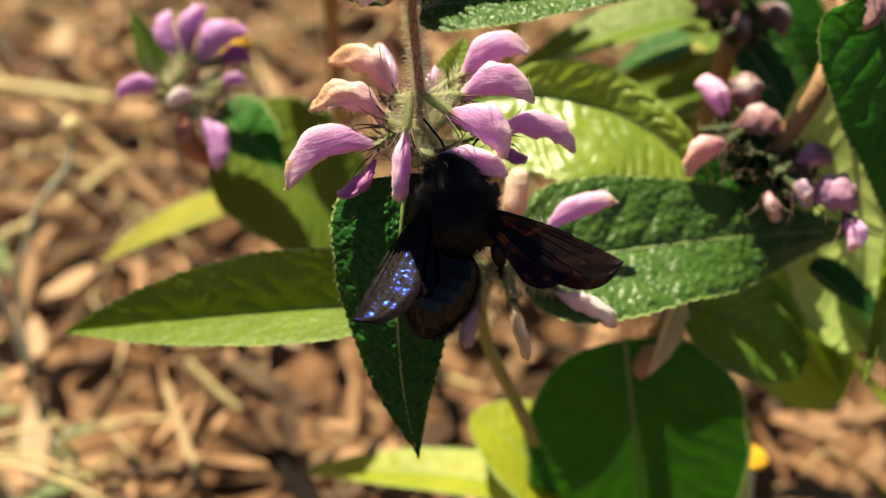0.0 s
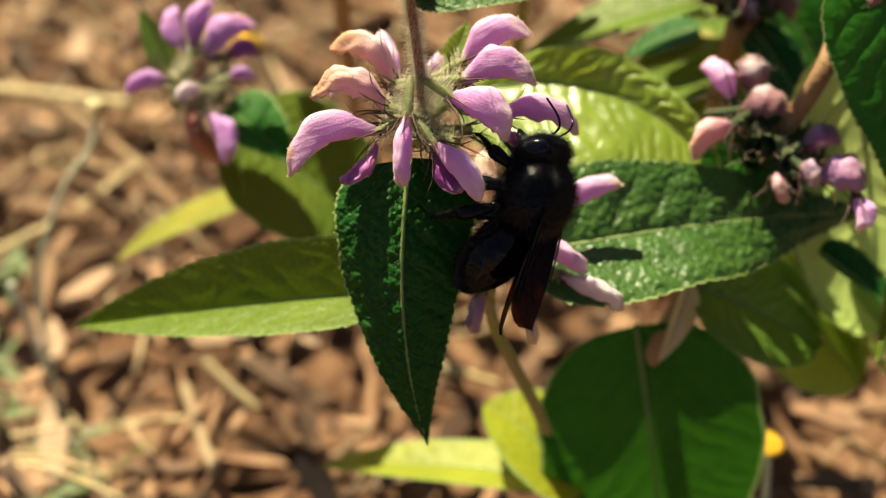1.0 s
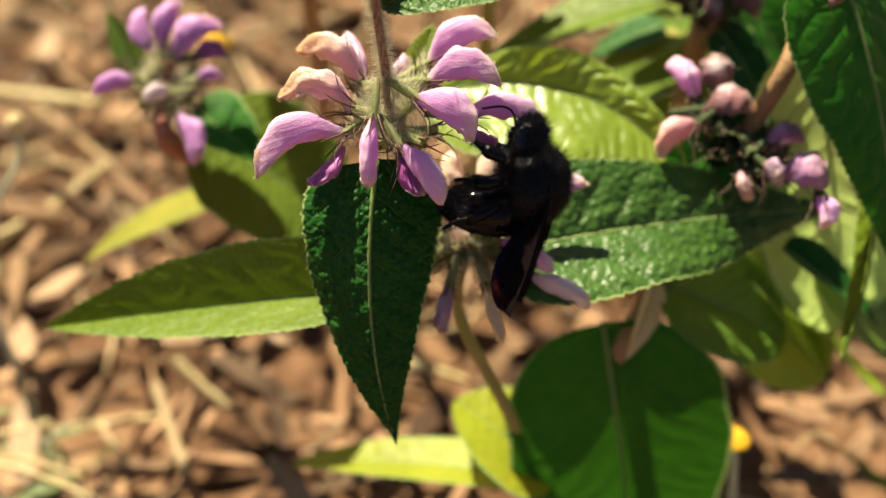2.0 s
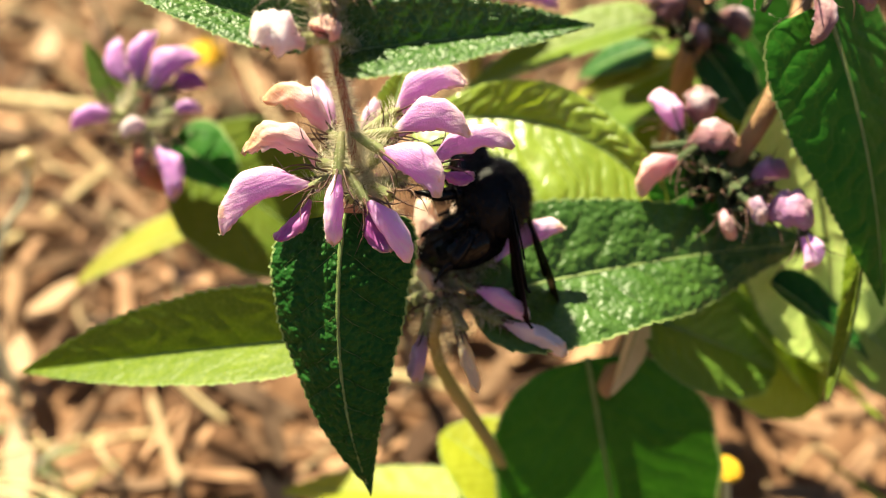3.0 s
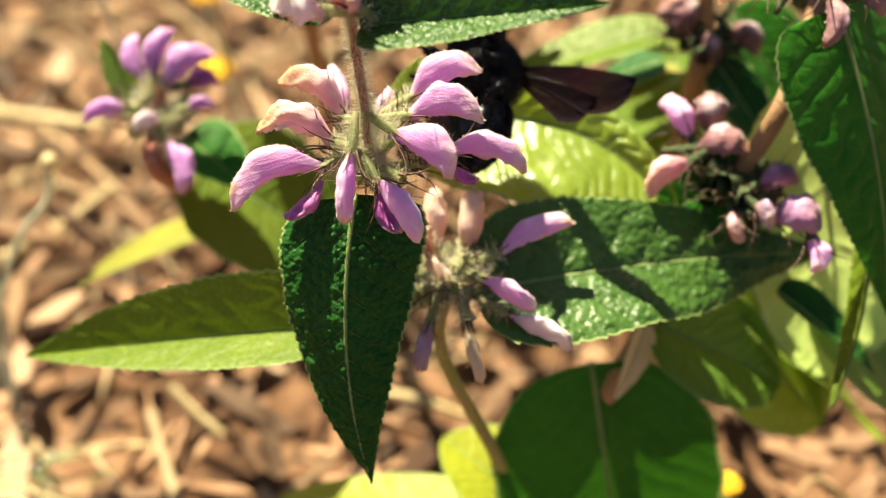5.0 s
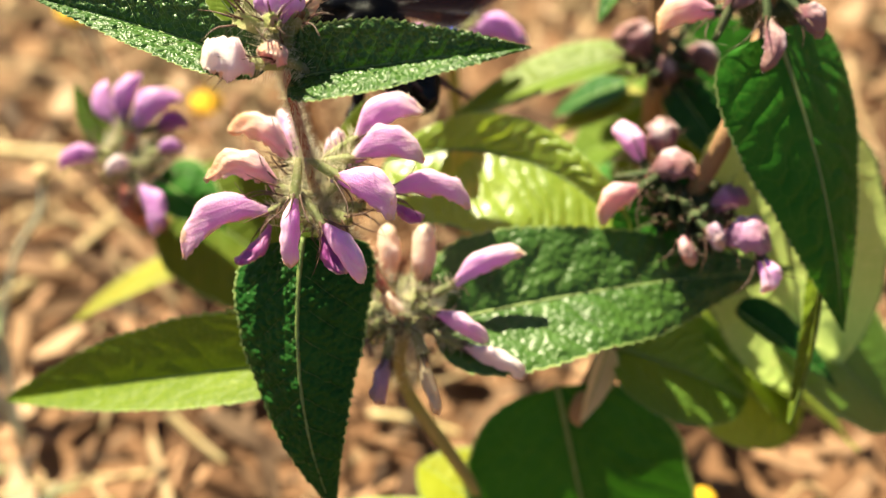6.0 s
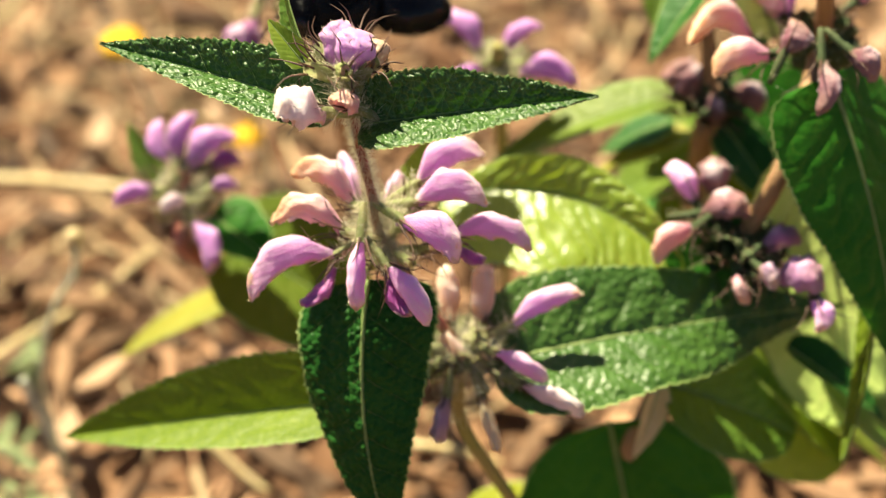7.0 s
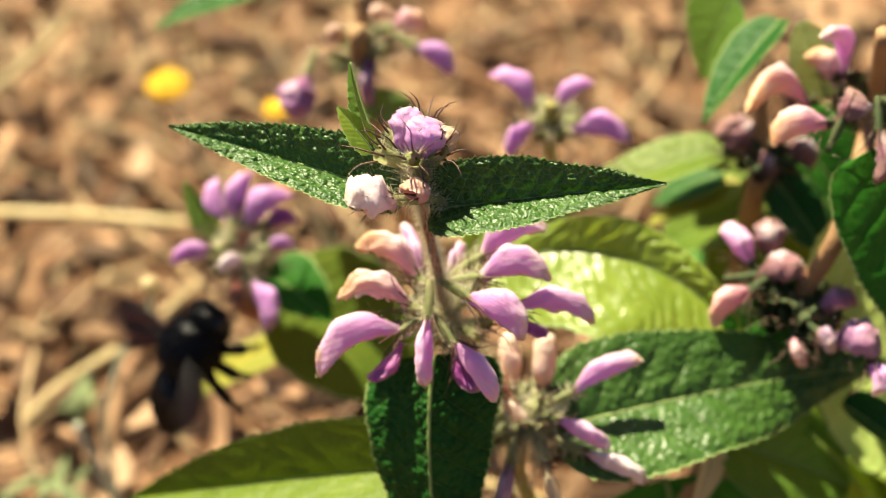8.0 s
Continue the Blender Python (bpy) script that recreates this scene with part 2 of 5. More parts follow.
LEAF_OLIVE = leaf_material("leaf_olive_green", (0.06, 0.115, 0.01), (0.1, 0.15, 0.014), (0.14, 0.17, 0.04), (0.3, 0.34, 0.02), through=0.15, rough=0.65, cell=300, relief=0.4, shine=0.2)
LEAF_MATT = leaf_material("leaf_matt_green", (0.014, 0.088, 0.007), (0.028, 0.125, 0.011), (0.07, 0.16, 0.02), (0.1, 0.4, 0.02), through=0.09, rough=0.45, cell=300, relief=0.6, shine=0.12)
LEAF_GREY = leaf_material("leaf_grey_green", (0.16, 0.2, 0.1), (0.24, 0.28, 0.15), (0.28, 0.32, 0.18), (0.3, 0.36, 0.14), through=0.25, rough=0.6, cell=800, relief=0.3, shine=0.3)
MIDRIB = plain_material("leaf_midrib", (0.2, 0.3, 0.08), (0.3, 0.4, 0.13), 900, 0.5, through=0.3)
PALE_VEIN = plain_material("leaf_pale_vein", (0.14, 0.22, 0.06), (0.2, 0.3, 0.09), 900, 0.5, through=0.2)
SIDE_VEIN = plain_material("leaf_side_vein", (0.06, 0.11, 0.02), (0.09, 0.15, 0.03), 900, 0.5, through=0.2)
PINK = petal_material("petal_pink", [(0.0, (0.95, 0.76, 0.9)), (0.22, (0.89, 0.55, 0.9)), (0.7, (0.91, 0.6, 0.9)), (0.92, (0.95, 0.74, 0.86)), (1.0, (0.96, 0.82, 0.76))])
LILAC = petal_material("petal_lilac", [(0.0, (0.8, 0.55, 0.82)), (0.3, (0.76, 0.44, 0.82)), (1.0, (0.82, 0.5, 0.84))], pale=0.12)
PEACH = petal_material("petal_peach_tipped", [(0.0, (0.9, 0.55, 0.74)), (0.4, (0.92, 0.64, 0.72)), (0.7, (0.94, 0.72, 0.62)), (0.95, (0.88, 0.62, 0.42))], dry=(0.76, 0.48, 0.26))
BLUSH = petal_material("petal_blush", [(0.0, (0.82, 0.46, 0.6)), (0.5, (0.84, 0.55, 0.58)), (1.0, (0.84, 0.6, 0.5))])
PALE = petal_material("petal_pale", [(0.0, (0.86, 0.56, 0.7)), (0.3, (0.93, 0.8, 0.87)), (1.0, (0.94, 0.88, 0.88))])
# Withered mauve, darkened further to stand in for shade on the whorls.
MAUVE = petal_material("petal_faded_shaded", [(0.0, (0.2, 0.1, 0.09)), (0.5, (0.3, 0.15, 0.19)), (1.0, (0.36, 0.2, 0.18))], through=0.3, dry=(0.42, 0.25, 0.14))
FADED = petal_material("petal_faded_lilac", [(0.0, (0.5, 0.36, 0.4)), (0.5, (0.62, 0.42, 0.62)), (1.0, (0.66, 0.5, 0.52))])
# Dull lilac with the right whorl's shade put into the colour.
DUSKY = petal_material("petal_dusky_shaded", [(0.0, (0.4, 0.22, 0.3)), (0.5, (0.52, 0.28, 0.5)), (1.0, (0.5, 0.28, 0.36))], through=0.35, pale=0.2)
PLUM = petal_material("petal_plum", [(0.0, (0.3, 0.12, 0.24)), (1.0, (0.42, 0.17, 0.42))], through=0.3)
LIP = petal_material("petal_purple_lip", [(0.0, (0.64, 0.26, 0.58)), (1.0, (0.5, 0.14, 0.46))])
TAN = petal_material("petal_dried_tan", [(0.0, (0.6, 0.4, 0.22)), (0.5, (0.8, 0.56, 0.4)), (1.0, (0.86, 0.66, 0.52))], through=0.45)
PETAL_RIM = plain_material("petal_withered_rim", (0.86, 0.7, 0.72), (0.8, 0.56, 0.42), 500, 0.6, through=0.4)
CREAM = petal_material("petal_cream", [(0.0, (0.9, 0.8, 0.6)), (1.0, (0.95, 0.82, 0.64))], through=0.6, pale=0.1)
WAN = petal_material("petal_wan_blush", [(0.0, (0.84, 0.56, 0.42)), (0.5, (0.92, 0.7, 0.6)), (1.0, (0.95, 0.82, 0.74))], through=0.55)
STEM = plain_material("stem_hairy", (0.3, 0.15, 0.08), (0.44, 0.11, 0.09), 260, 0.65, through=0.05)
STEM_LOW = plain_material("stem_olive", (0.27, 0.26, 0.06), (0.34, 0.27, 0.09), 200, 0.7)
STEM_TAN = plain_material("stem_woody", (0.27, 0.14, 0.07), (0.33, 0.2, 0.09), 200, 0.7)
CALYX = plain_material("calyx", (0.3, 0.36, 0.14), (0.46, 0.42, 0.24), 500, 0.6, through=0.5)
CALYX_OLD = plain_material("calyx_withered", (0.03, 0.058, 0.014), (0.06, 0.07, 0.022), 500, 0.8, through=0.05)
TOOTH = plain_material("calyx_tooth", (0.06, 0.025, 0.02), (0.12, 0.06, 0.04), 600, 0.5)
HAIR = plain_material("plant_hair", (0.8, 0.76, 0.6), (0.85, 0.8, 0.66), 600, 0.5, through=0.6)
SOIL = soil_material()
CHIP = plain_material("bark_mulch", (0.13, 0.062, 0.03), (0.28, 0.165, 0.095), 70, 0.85, 0.6, 0.001, random_value=0.8)
CHIP_BIG = chip_material()
LITTER = plain_material("straw_bits", (0.28, 0.18, 0.09), (0.46, 0.34, 0.2), 40, 0.8, random_value=0.4)
STRAW = plain_material("dry_straw", (0.56, 0.42, 0.2), (0.66, 0.53, 0.3), 120, 0.7, through=0.1)
GREY_STALK = plain_material("grey_green_stalk", (0.42, 0.44, 0.3), (0.58, 0.58, 0.46), 160, 0.7)
YELLOW = plain_material("yellow_florets", (0.8, 0.42, 0.01), (0.85, 0.55, 0.02), 900, 0.7, 0.8)
CUTICLE = black_material("dull_black_cuticle", 0.016, 0.24, 2600, 0.0002)
CHITIN = black_material("black_chitin", 0.02, 0.08, 700, 0.00003)
FUR = black_material("black_fur", 0.035, 0.1, 600, 0.00005)
EYE_BLACK = black_material("compound_eye", 0.05, 0.1, 900, 0.00003)
WING = wing_material()
VEIN = black_material("wing_vein", 0.012, 0.35, 500, 0.0001)

# ---- mesh helpers ----
WM = {}


def mesh_of(bm, name, material, smooth=True):
    me = bpy.data.meshes.new(name)
    bm.normal_update()
    bm.to_mesh(me)
    bm.free()
    me.materials.append(material)
    if smooth:
        me.polygons.foreach_set("use_smooth", [True] * len(me.polygons))
    return me


def thing(name, at, label, category, group="", kind=""):
    ob = new(name)
    ob.location = at
    WM[ob] = Matrix.Translation(at)
    return tagged(ob, label, category, group, kind)


def part(name, bm, material, parent, label="", m=None, kind=""):
    """Links a bmesh as one mesh object under a thing or part; m: its pose in the world."""
    ob = new(name, bm if isinstance(bm, bpy.types.Mesh) else mesh_of(bm, name, material))
    m = WM[parent] if m is None else m
    ob.parent = parent
    ob.matrix_basis = WM[parent].inverted() @ m
    WM[ob] = m
    return tagged(ob, label, kind=kind)


def frame_of(origin, along, up):
    """A pose with x along, z as near to up as can be."""
    x = Vector(along).normalized()
    z = Vector(up)
    z = (z - x * z.dot(x))
    z = z.normalized() if z.length > 1e-6 else x.orthogonal().normalized()
    y = z.cross(x)
    m = Matrix((x, y, z)).transposed().to_4x4()
    m.translation = origin
    return m


def tube(bm, pts, radii, sides=8, square=0.0):
    pts = [Vector(p) for p in pts]
    up = (pts[1] - pts[0]).orthogonal().normalized()
    rings = []
    for i, p in enumerate(pts):
        d = (pts[min(i + 1, len(pts) - 1)] - pts[max(i - 1, 0)]).normalized()
        up = (up - d * up.dot(d)).normalized()
        side = d.cross(up)
        ring = []
        for k in range(sides):
            a = 2 * math.pi * k / sides
            r = radii[i] * (1 + square * math.cos(4 * a))
            ring.append(bm.verts.new(p + (up * math.cos(a) + side * math.sin(a)) * r))
        rings.append(ring)
    for a, b in zip(rings, rings[1:]):
        for k in range(sides):
            bm.faces.new((a[k], a[(k + 1) % sides], b[(k + 1) % sides], b[k]))
    bm.faces.new(rings[0][::-1])
    bm.faces.new(rings[-1])


def smooth_line(pts, n):
    """n points on a Catmull-Rom line through pts."""
    pts = [Vector(p) for p in pts]
    ext = [pts[0] * 2 - pts[1]] + pts + [pts[-1] * 2 - pts[-2]]
    out = []
    for i in range(n):
        u = i / (n - 1) * (len(pts) - 1)
        k = min(int(u), len(pts) - 2)
        f = u - k
        a, b, c, d = ext[k:k + 4]
        out.append(0.5 * ((2 * b) + (c - a) * f + (2 * a - 5 * b + 4 * c - d) * f * f + (3 * b - a - 3 * c + d) * f ** 3))
    return out


def spike(bm, base, tip, r, bend=None):
    """A thin cone; bend: an offset of its middle."""
    base, tip = Vector(base), Vector(tip)
    if bend is None:
        d = (tip - base).normalized()
        u = d.orthogonal().normalized()
        w = d.cross(u)
        ring = [bm.verts.new(base + (u * math.cos(a) + w * math.sin(a)) * r) for a in (0, 2.094, 4.189)]
        top = bm.verts.new(tip)
        for k in range(3):
            bm.faces.new((ring[k], ring[(k + 1) % 3], top))
    else:
        mid = (base + tip) / 2 + Vector(bend)
        pts = smooth_line([base, mid, tip], 6)
        tube(bm, pts, [r * (1 - 0.9 * i / 5) for i in range(6)], 5)


def blob(bm, stations, sides=20):
    """A closed body from stations along x: (x, half width, half height, centre z)."""
    rings = []
    for x, ry, rz, cz in stations:
        if ry <= 0:
            rings.append([bm.verts.new((x, 0, cz))])
        else:
            rings.append([bm.verts.new((x, ry * math.cos(2 * math.pi * k / sides), cz + rz * math.sin(2 * math.pi * k / sides))) for k in range(sides)])
    for a, b in zip(rings, rings[1:]):
        for k in range(sides):
            q = (k + 1) % sides
            if len(a) == 1:
                bm.faces.new((a[0], b[q], b[k]))
            elif len(b) == 1:
                bm.faces.new((a[k], a[q], b[0]))
            else:
                bm.faces.new((a[k], a[q], b[q], b[k]))
    bmesh.ops.recalc_face_normals(bm, faces=bm.faces)


def egg(x0, x1, ry, rz, cz=0.0, n=12, power=0.5):
    out = []
    for i in range(n + 1):
        u = i / n
        r = max(0.0, 1 - (2 * u - 1) ** 2) ** power
        out.append((x0 + (x1 - x0) * (0.5 - 0.5 * math.cos(math.pi * u)), 0 if i in (0, n) else ry * math.sin(math.pi * u) ** (2 * power), 0 if i in (0, n) else rz * math.sin(math.pi * u) ** (2 * power), cz))
    return out


# ---- plant parts ----
def leaf(parent, base, tip, up, width, material, fold=22.0, droop=25.0, rise=0.42, taper=1.0, teeth=32, tooth=0.00045, pucker=0.0005, wave=0.0, seed=0, label="", side_bend=0.0, lop=1.0, name="leaf", cells=1.0, ribs=9.5, uneven=0.12, curl=0.0):
    """A toothed, puckered leaf from base to tip; fold: how far its halves rise from the midrib; curl: how far one half sinks towards the tip; lop: width of one half against the other."""
    base, tip = Vector(base), Vector(tip)
    length = (tip - base).length
    rnd = random.Random(seed * 7 + 3)
    near_by = pucker > 0.00025 and width > 0.011
    ns, nw = (190, 32) if near_by else (100, 16)
    peak = rise / (rise + taper)
    top = peak ** rise * (1 - peak) ** taper
    th = radians(droop)
    line, x, z = [], 0.0, 0.0
    for i in range(ns + 1):
        line.append((x, z, th * (0.5 - i / ns)))
        x += math.cos(th * (0.5 - (i + 0.5) / ns))
        z += math.sin(th * (0.5 - (i + 0.5) / ns))
    k = length / line[-1][0]
    cf, sf = math.cos(radians(fold)), math.sin(radians(fold))
    bm = bmesh.new()
    rows = []
    phase = rnd.random() * 9
    for i, (lx, lz, ang) in enumerate(line):
        s = i / ns
        half = width / 2 * ((max(s, 0.0) ** rise) * (max(1 - s, 0.0) ** taper) / top) + 0.0002
        half *= 1 + 0.05 * noise.noise(Vector((s * 7, seed * 3.7, 1)))
        saw = (s * teeth) % 1.0
        edge = half + tooth * min(1.0, half / (0.2 * width)) * (saw - 0.3) * (1 + 0.5 * math.sin(s * 91 + phase))
        row = []
        for j in range(-nw, nw + 1):
            v = abs(j) / nw
            y = edge * v * (lop if j > 0 else 1.0)
            vein = (s * length - y * 0.75) / (length / ribs) + uneven * noise.noise(Vector((s * 8, v * 2.5, seed * 1.7 + (3 if j < 0 else 0))))
            puff = abs(math.sin(math.pi * vein)) ** 0.6 * math.sin(math.pi * min(1.0, v * 1.05)) ** 0.5
            cell = 0.0
            if near_by and cells:
                spot = Vector((s * length * 760 + seed * 5, math.copysign(y, j) * 690, phase))
                close = noise.voronoi(spot + noise.noise_vector(spot * 0.7) * 0.35)[0]
                cell = cells * (0.62 * min(1.0, 1.9 * (close[1] - close[0])) ** 0.55 - 0.3)
            puff *= 0.75 + 0.6 * noise.noise(Vector((s * 6, seed, v * 3 + (4 if j < 0 else 0))))
            h = pucker * (puff + cell) * (1 if 0 < v < 1 else 0.3)
            h += wave * math.sin(s * 11 + phase + (0 if j < 0 else 1.7)) * v * v
            sink = radians(curl) * max(0.0, s - 0.4) / 0.6 if j < 0 else 0.0
            up_z = y * (sf * math.cos(sink) - cf * math.sin(sink)) + h
            out_y = math.copysign(y * (cf * math.cos(sink) + sf * math.sin(sink)), j) if j else 0.0
            bend = side_bend * length * (4 * s * (1 - s))
            px = lx * k - math.sin(ang) * up_z
            pz = lz * k + math.cos(ang) * up_z
            row.append(bm.verts.new((px, out_y + bend, pz)))
        rows.append(row)
    for a, b in zip(rows, rows[1:]):
        for j in range(2 * nw):
            face = bm.faces.new((a[j], b[j], b[j + 1], a[j + 1]))
            face.material_index = 1 if j in (0, 2 * nw - 1) else 0
    m = frame_of(base, tip - base, up)
    twigs = []
    if near_by and cells:
        for n in range(int(ribs)):
            for sgn in (1, -1):
                path = []
                for q in range(9):
                    v = q / 9
                    i = int((n + 0.45 + 0.16 * sgn) / ribs * ns)
                    for _ in range(4):
                        y = abs(rows[min(ns, i)][nw + sgn * int(v * nw)].co.y - rows[min(ns, i)][nw].co.y) / cf
                        i = int(min(1.0, (n + 0.02) / ribs + 0.75 * y / length) * ns)
                    path.append(rows[min(ns, i)][nw + sgn * int(v * nw)].co.copy())
                if (path[-1] - path[0]).length > 0.15 * width:
                    twigs.append(path)
    ob = part(name, bm, material, parent, label, m)
    ob.data.materials.append(MIDRIB)
    if twigs:
        net = bmesh.new()
        for path in twigs:
            tube(net, path, [0.00008 * (1 - 0.085 * q) * (width / 0.02) ** 0.5 for q in range(9)], 5)
        part("vein_network", net, PALE_VEIN if material is LEAF_TOP else SIDE_VEIN, ob, m=m)
    rib = bmesh.new()
    pts, rad = [], []
    for i in range(0, ns + 1, 4):
        lx, lz, ang = line[i]
        s = i / ns
        pts.append((lx * k, side_bend * length * (4 * s * (1 - s)), lz * k - 0.00005))
        rad.append(0.0001 + 0.0003 * (1 - s) * (width / 0.02) ** 0.5)
    tube(rib, pts, rad, 6)
    part("midrib", rib, MIDRIB, ob, m=m)
    return ob


def hood(bm, length, height, arch, wrinkle, seed, wide=0.62):
    """An arched, laterally flattened hood, open below and blunt at its end: an outer and an inner skin joined along the rim.
    Returns points on its back with the way outwards."""
    ns, na = 24, 16
    skins, back = [], []
    for shell in (1.0, 0.86):
        rings = []
        for i in range(ns + 1):
            s = i / ns
            u = min(1.0, s / 0.5)
            grow = 0.3 + 0.7 * u * u * (3 - 2 * u)
            end = 1.0 - 0.28 * max(0.0, (s - 0.6) / 0.4) ** 1.6
            end *= math.sqrt(max(0.03, 1 - ((s - 0.88) / 0.12) ** 2)) if s > 0.88 else 1.0
            h, w = height * 0.54 * grow * end, height * 0.54 * wide * grow * end
            cz = arch * length * (1.35 * math.sin(math.pi * s * 0.94) - 0.75 * s ** 3) - height * 0.12
            open_to = radians(174 - 72 * max(0.0, (s - 0.25) / 0.75))
            ring = []
            for k in range(na + 1):
                a = open_to * (2 * k / na - 1)
                y, z = w * math.sin(a) * shell, h * math.cos(a) * (shell if math.cos(a) > 0 else 0.6 * shell)
                n = noise.noise(Vector((s * 5 + seed * 3.1, math.cos(a) * 1.6, math.sin(a) * 1.6 + seed)))
                rim = abs(2 * k / na - 1) ** 4 * noise.noise(Vector((s * 16 + seed, seed * 2.3, k // 8)))
                g = 1 + wrinkle * n
                frill = max(0.0, s - 0.6) * noise.noise(Vector((s * 13 + seed * 1.7, math.cos(a) * 3.5 + seed, math.sin(a) * 3.5)))
                g *= 1 + 0.9 * frill
                co = Vector((s * length + wrinkle * 0.14 * length * n * s, y * g * (1 + 0.25 * rim), cz + z * g + rim * height * (0.05 + 0.25 * wrinkle)))
                ring.append(bm.verts.new(co))
                if shell == 1.0 and abs(a) < 1.3 and s > 0.08:
                    back.append((co, Vector((0.15, math.sin(a), math.cos(a)))))
            rings.append(ring)
        skins.append(rings)
        for p, q in zip(rings, rings[1:]):
            for k in range(na):
                f = (p[k], p[k + 1], q[k + 1], q[k])
                face = bm.faces.new(f if shell == 1.0 else f[::-1])
                rim = shell == 1.0 and k in (0, na - 1) and noise.noise(Vector((len(p) + p[k].co.x / length * 7, seed * 2.7, k))) > -0.05
                face.material_index = 1 if rim else 0
    o, n = skins
    for i in range(ns):
        for k in (0, na):
            bm.faces.new((o[i][k], o[i + 1][k], n[i + 1][k], n[i][k]))
    for i in (0, ns):
        for k in range(na):
            bm.faces.new((o[i][k], o[i][k + 1], n[i][k + 1], n[i][k]))
    bmesh.ops.recalc_face_normals(bm, faces=bm.faces)
    return back


def calyx_mesh(bm, length, radius, rnd, spines=5, spine=0.0042):
    """A ribbed cup from x=-length to 0 with spiny teeth round its mouth."""
    rings = []
    for i in range(6):
        s = i / 5
        r = radius * (0.55 + 0.45 * math.sin(s * 2.0))
        rings.append([bm.verts.new((-length + s * length, r * math.cos(a) * (1 + 0.08 * math.cos(5 * a)), r * math.sin(a) * (1 + 0.08 * math.cos(5 * a)))) for a in [2 * math.pi * k / 15 for k in range(15)]])
    for a, b in zip(rings, rings[1:]):
        for k in range(15):
            bm.faces.new((a[k], a[(k + 1) % 15], b[(k + 1) % 15], b[k]))
    bm.faces.new(rings[0][::-1])


def teeth_mesh(bm, radius, rnd, spines=5, spine=0.0042):
    for k in range(spines):
        a = 2 * math.pi * (k + rnd.random() * 0.4) / spines
        o = Vector((0, math.cos(a), math.sin(a)))
        b = Vector((-0.0006, 0, 0)) + o * radius * 0.95
        t = b + Vector((spine * (0.6 + 0.5 * rnd.random()), 0, 0)) + o * spine * (0.5 + 0.6 * rnd.random())
        spike(bm, b, t, 0.00019, Vector((0.0007, 0, 0)) - o * 0.0005)


COUNT = [0]
WITHERED = []


def flower(parent, base, tip, height, material, up=(0, 0.3, 1), arch=0.12, wrinkle=0.2, lip=None, label="", wide=0.46, spine=0.0052):
    COUNT[0] += 1
    rnd = random.Random(COUNT[0])
    base, tip = Vector(base), Vector(tip)
    length = (tip - base).length
    m = frame_of(base, tip - base, up)
    bm = bmesh.new()
    back = hood(bm, length, height, arch, wrinkle, COUNT[0], wide)
    ob = part("flower_hood", bm, material, parent, label, m)
    ob.data.materials.append(PETAL_RIM if parent is main else material)
    if parent is main:
        fuzz = bmesh.new()
        for _ in range(300):
            p, o = rnd.choice(back)
            p = p + Vector((rnd.uniform(-0.00025, 0.00025), rnd.uniform(-0.0001, 0.0001), 0))
            d = (o + Vector((rnd.gauss(0, 0.35), rnd.gauss(0, 0.35), rnd.gauss(0, 0.35)))).normalized()
            spike(fuzz, p - d * 0.00008, p + d * (0.00014 + 0.00024 * rnd.random()), 0.000025)
        part("petal_fuzz", fuzz, HAIR, ob, m=m, kind="stuff")
    if lip:
        ang, size = lip
        b2 = bmesh.new()
        hood(b2, length * size, height * 0.45, -0.1, 0.35, COUNT[0] + 50, 1.2)
        lobe = part("lower_lip", b2, LIP, ob, m=m @ pose(0.12 * length, 0, -0.25 * height, 0, ang, 0))
        lobe.data.materials.append(PETAL_RIM)
    b3 = bmesh.new()
    calyx_mesh(b3, 0.006, 0.00075, rnd)
    cx = part("calyx", b3, CALYX_OLD if parent in WITHERED else CALYX, ob, m=m @ pose(0.0012, 0, 0))
    b4 = bmesh.new()
    teeth_mesh(b4, 0.0008, rnd, spine=spine)
    part("calyx_teeth", b4, TOOTH, ob, m=m @ pose(0.0012, 0, 0))
    b5 = bmesh.new()
    for _ in range(12 if parent in WITHERED else 190):
        a, x = rnd.random() * 6.283, -rnd.random() * 0.006
        o = Vector((0, math.cos(a), math.sin(a)))
        spike(b5, Vector((x, 0, 0)) + o * 0.0009, Vector((x + 0.0008 * rnd.random(), 0, 0)) + o * (0.0014 + 0.0022 * rnd.random()), 0.000032)
    part("calyx_hairs", b5, HAIR, ob, m=m @ pose(0.0012, 0, 0), kind="stuff")
    return ob


def hairs(parent, pts, radius, count, size, seed):
    rnd = random.Random(seed)
    line = smooth_line(pts, 60)
    bm = bmesh.new()
    for _ in range(count):
        i = rnd.randrange(len(line) - 1)
        f = rnd.random()
        p = line[i].lerp(line[i + 1], f)
        d = (line[i + 1] - line[i]).normalized()
        u = d.orthogonal().normalized()
        u.rotate(Matrix.Rotation(rnd.random() * 6.283, 3, d))
        L = size * (0.5 + rnd.random())
        spike(bm, p + u * radius * 0.9, p + u * (radius + L) + d * L * (rnd.random() - 0.4), 0.00004)
    part("stem_hairs", bm, HAIR, parent, m=Matrix.Identity(4), kind="stuff")


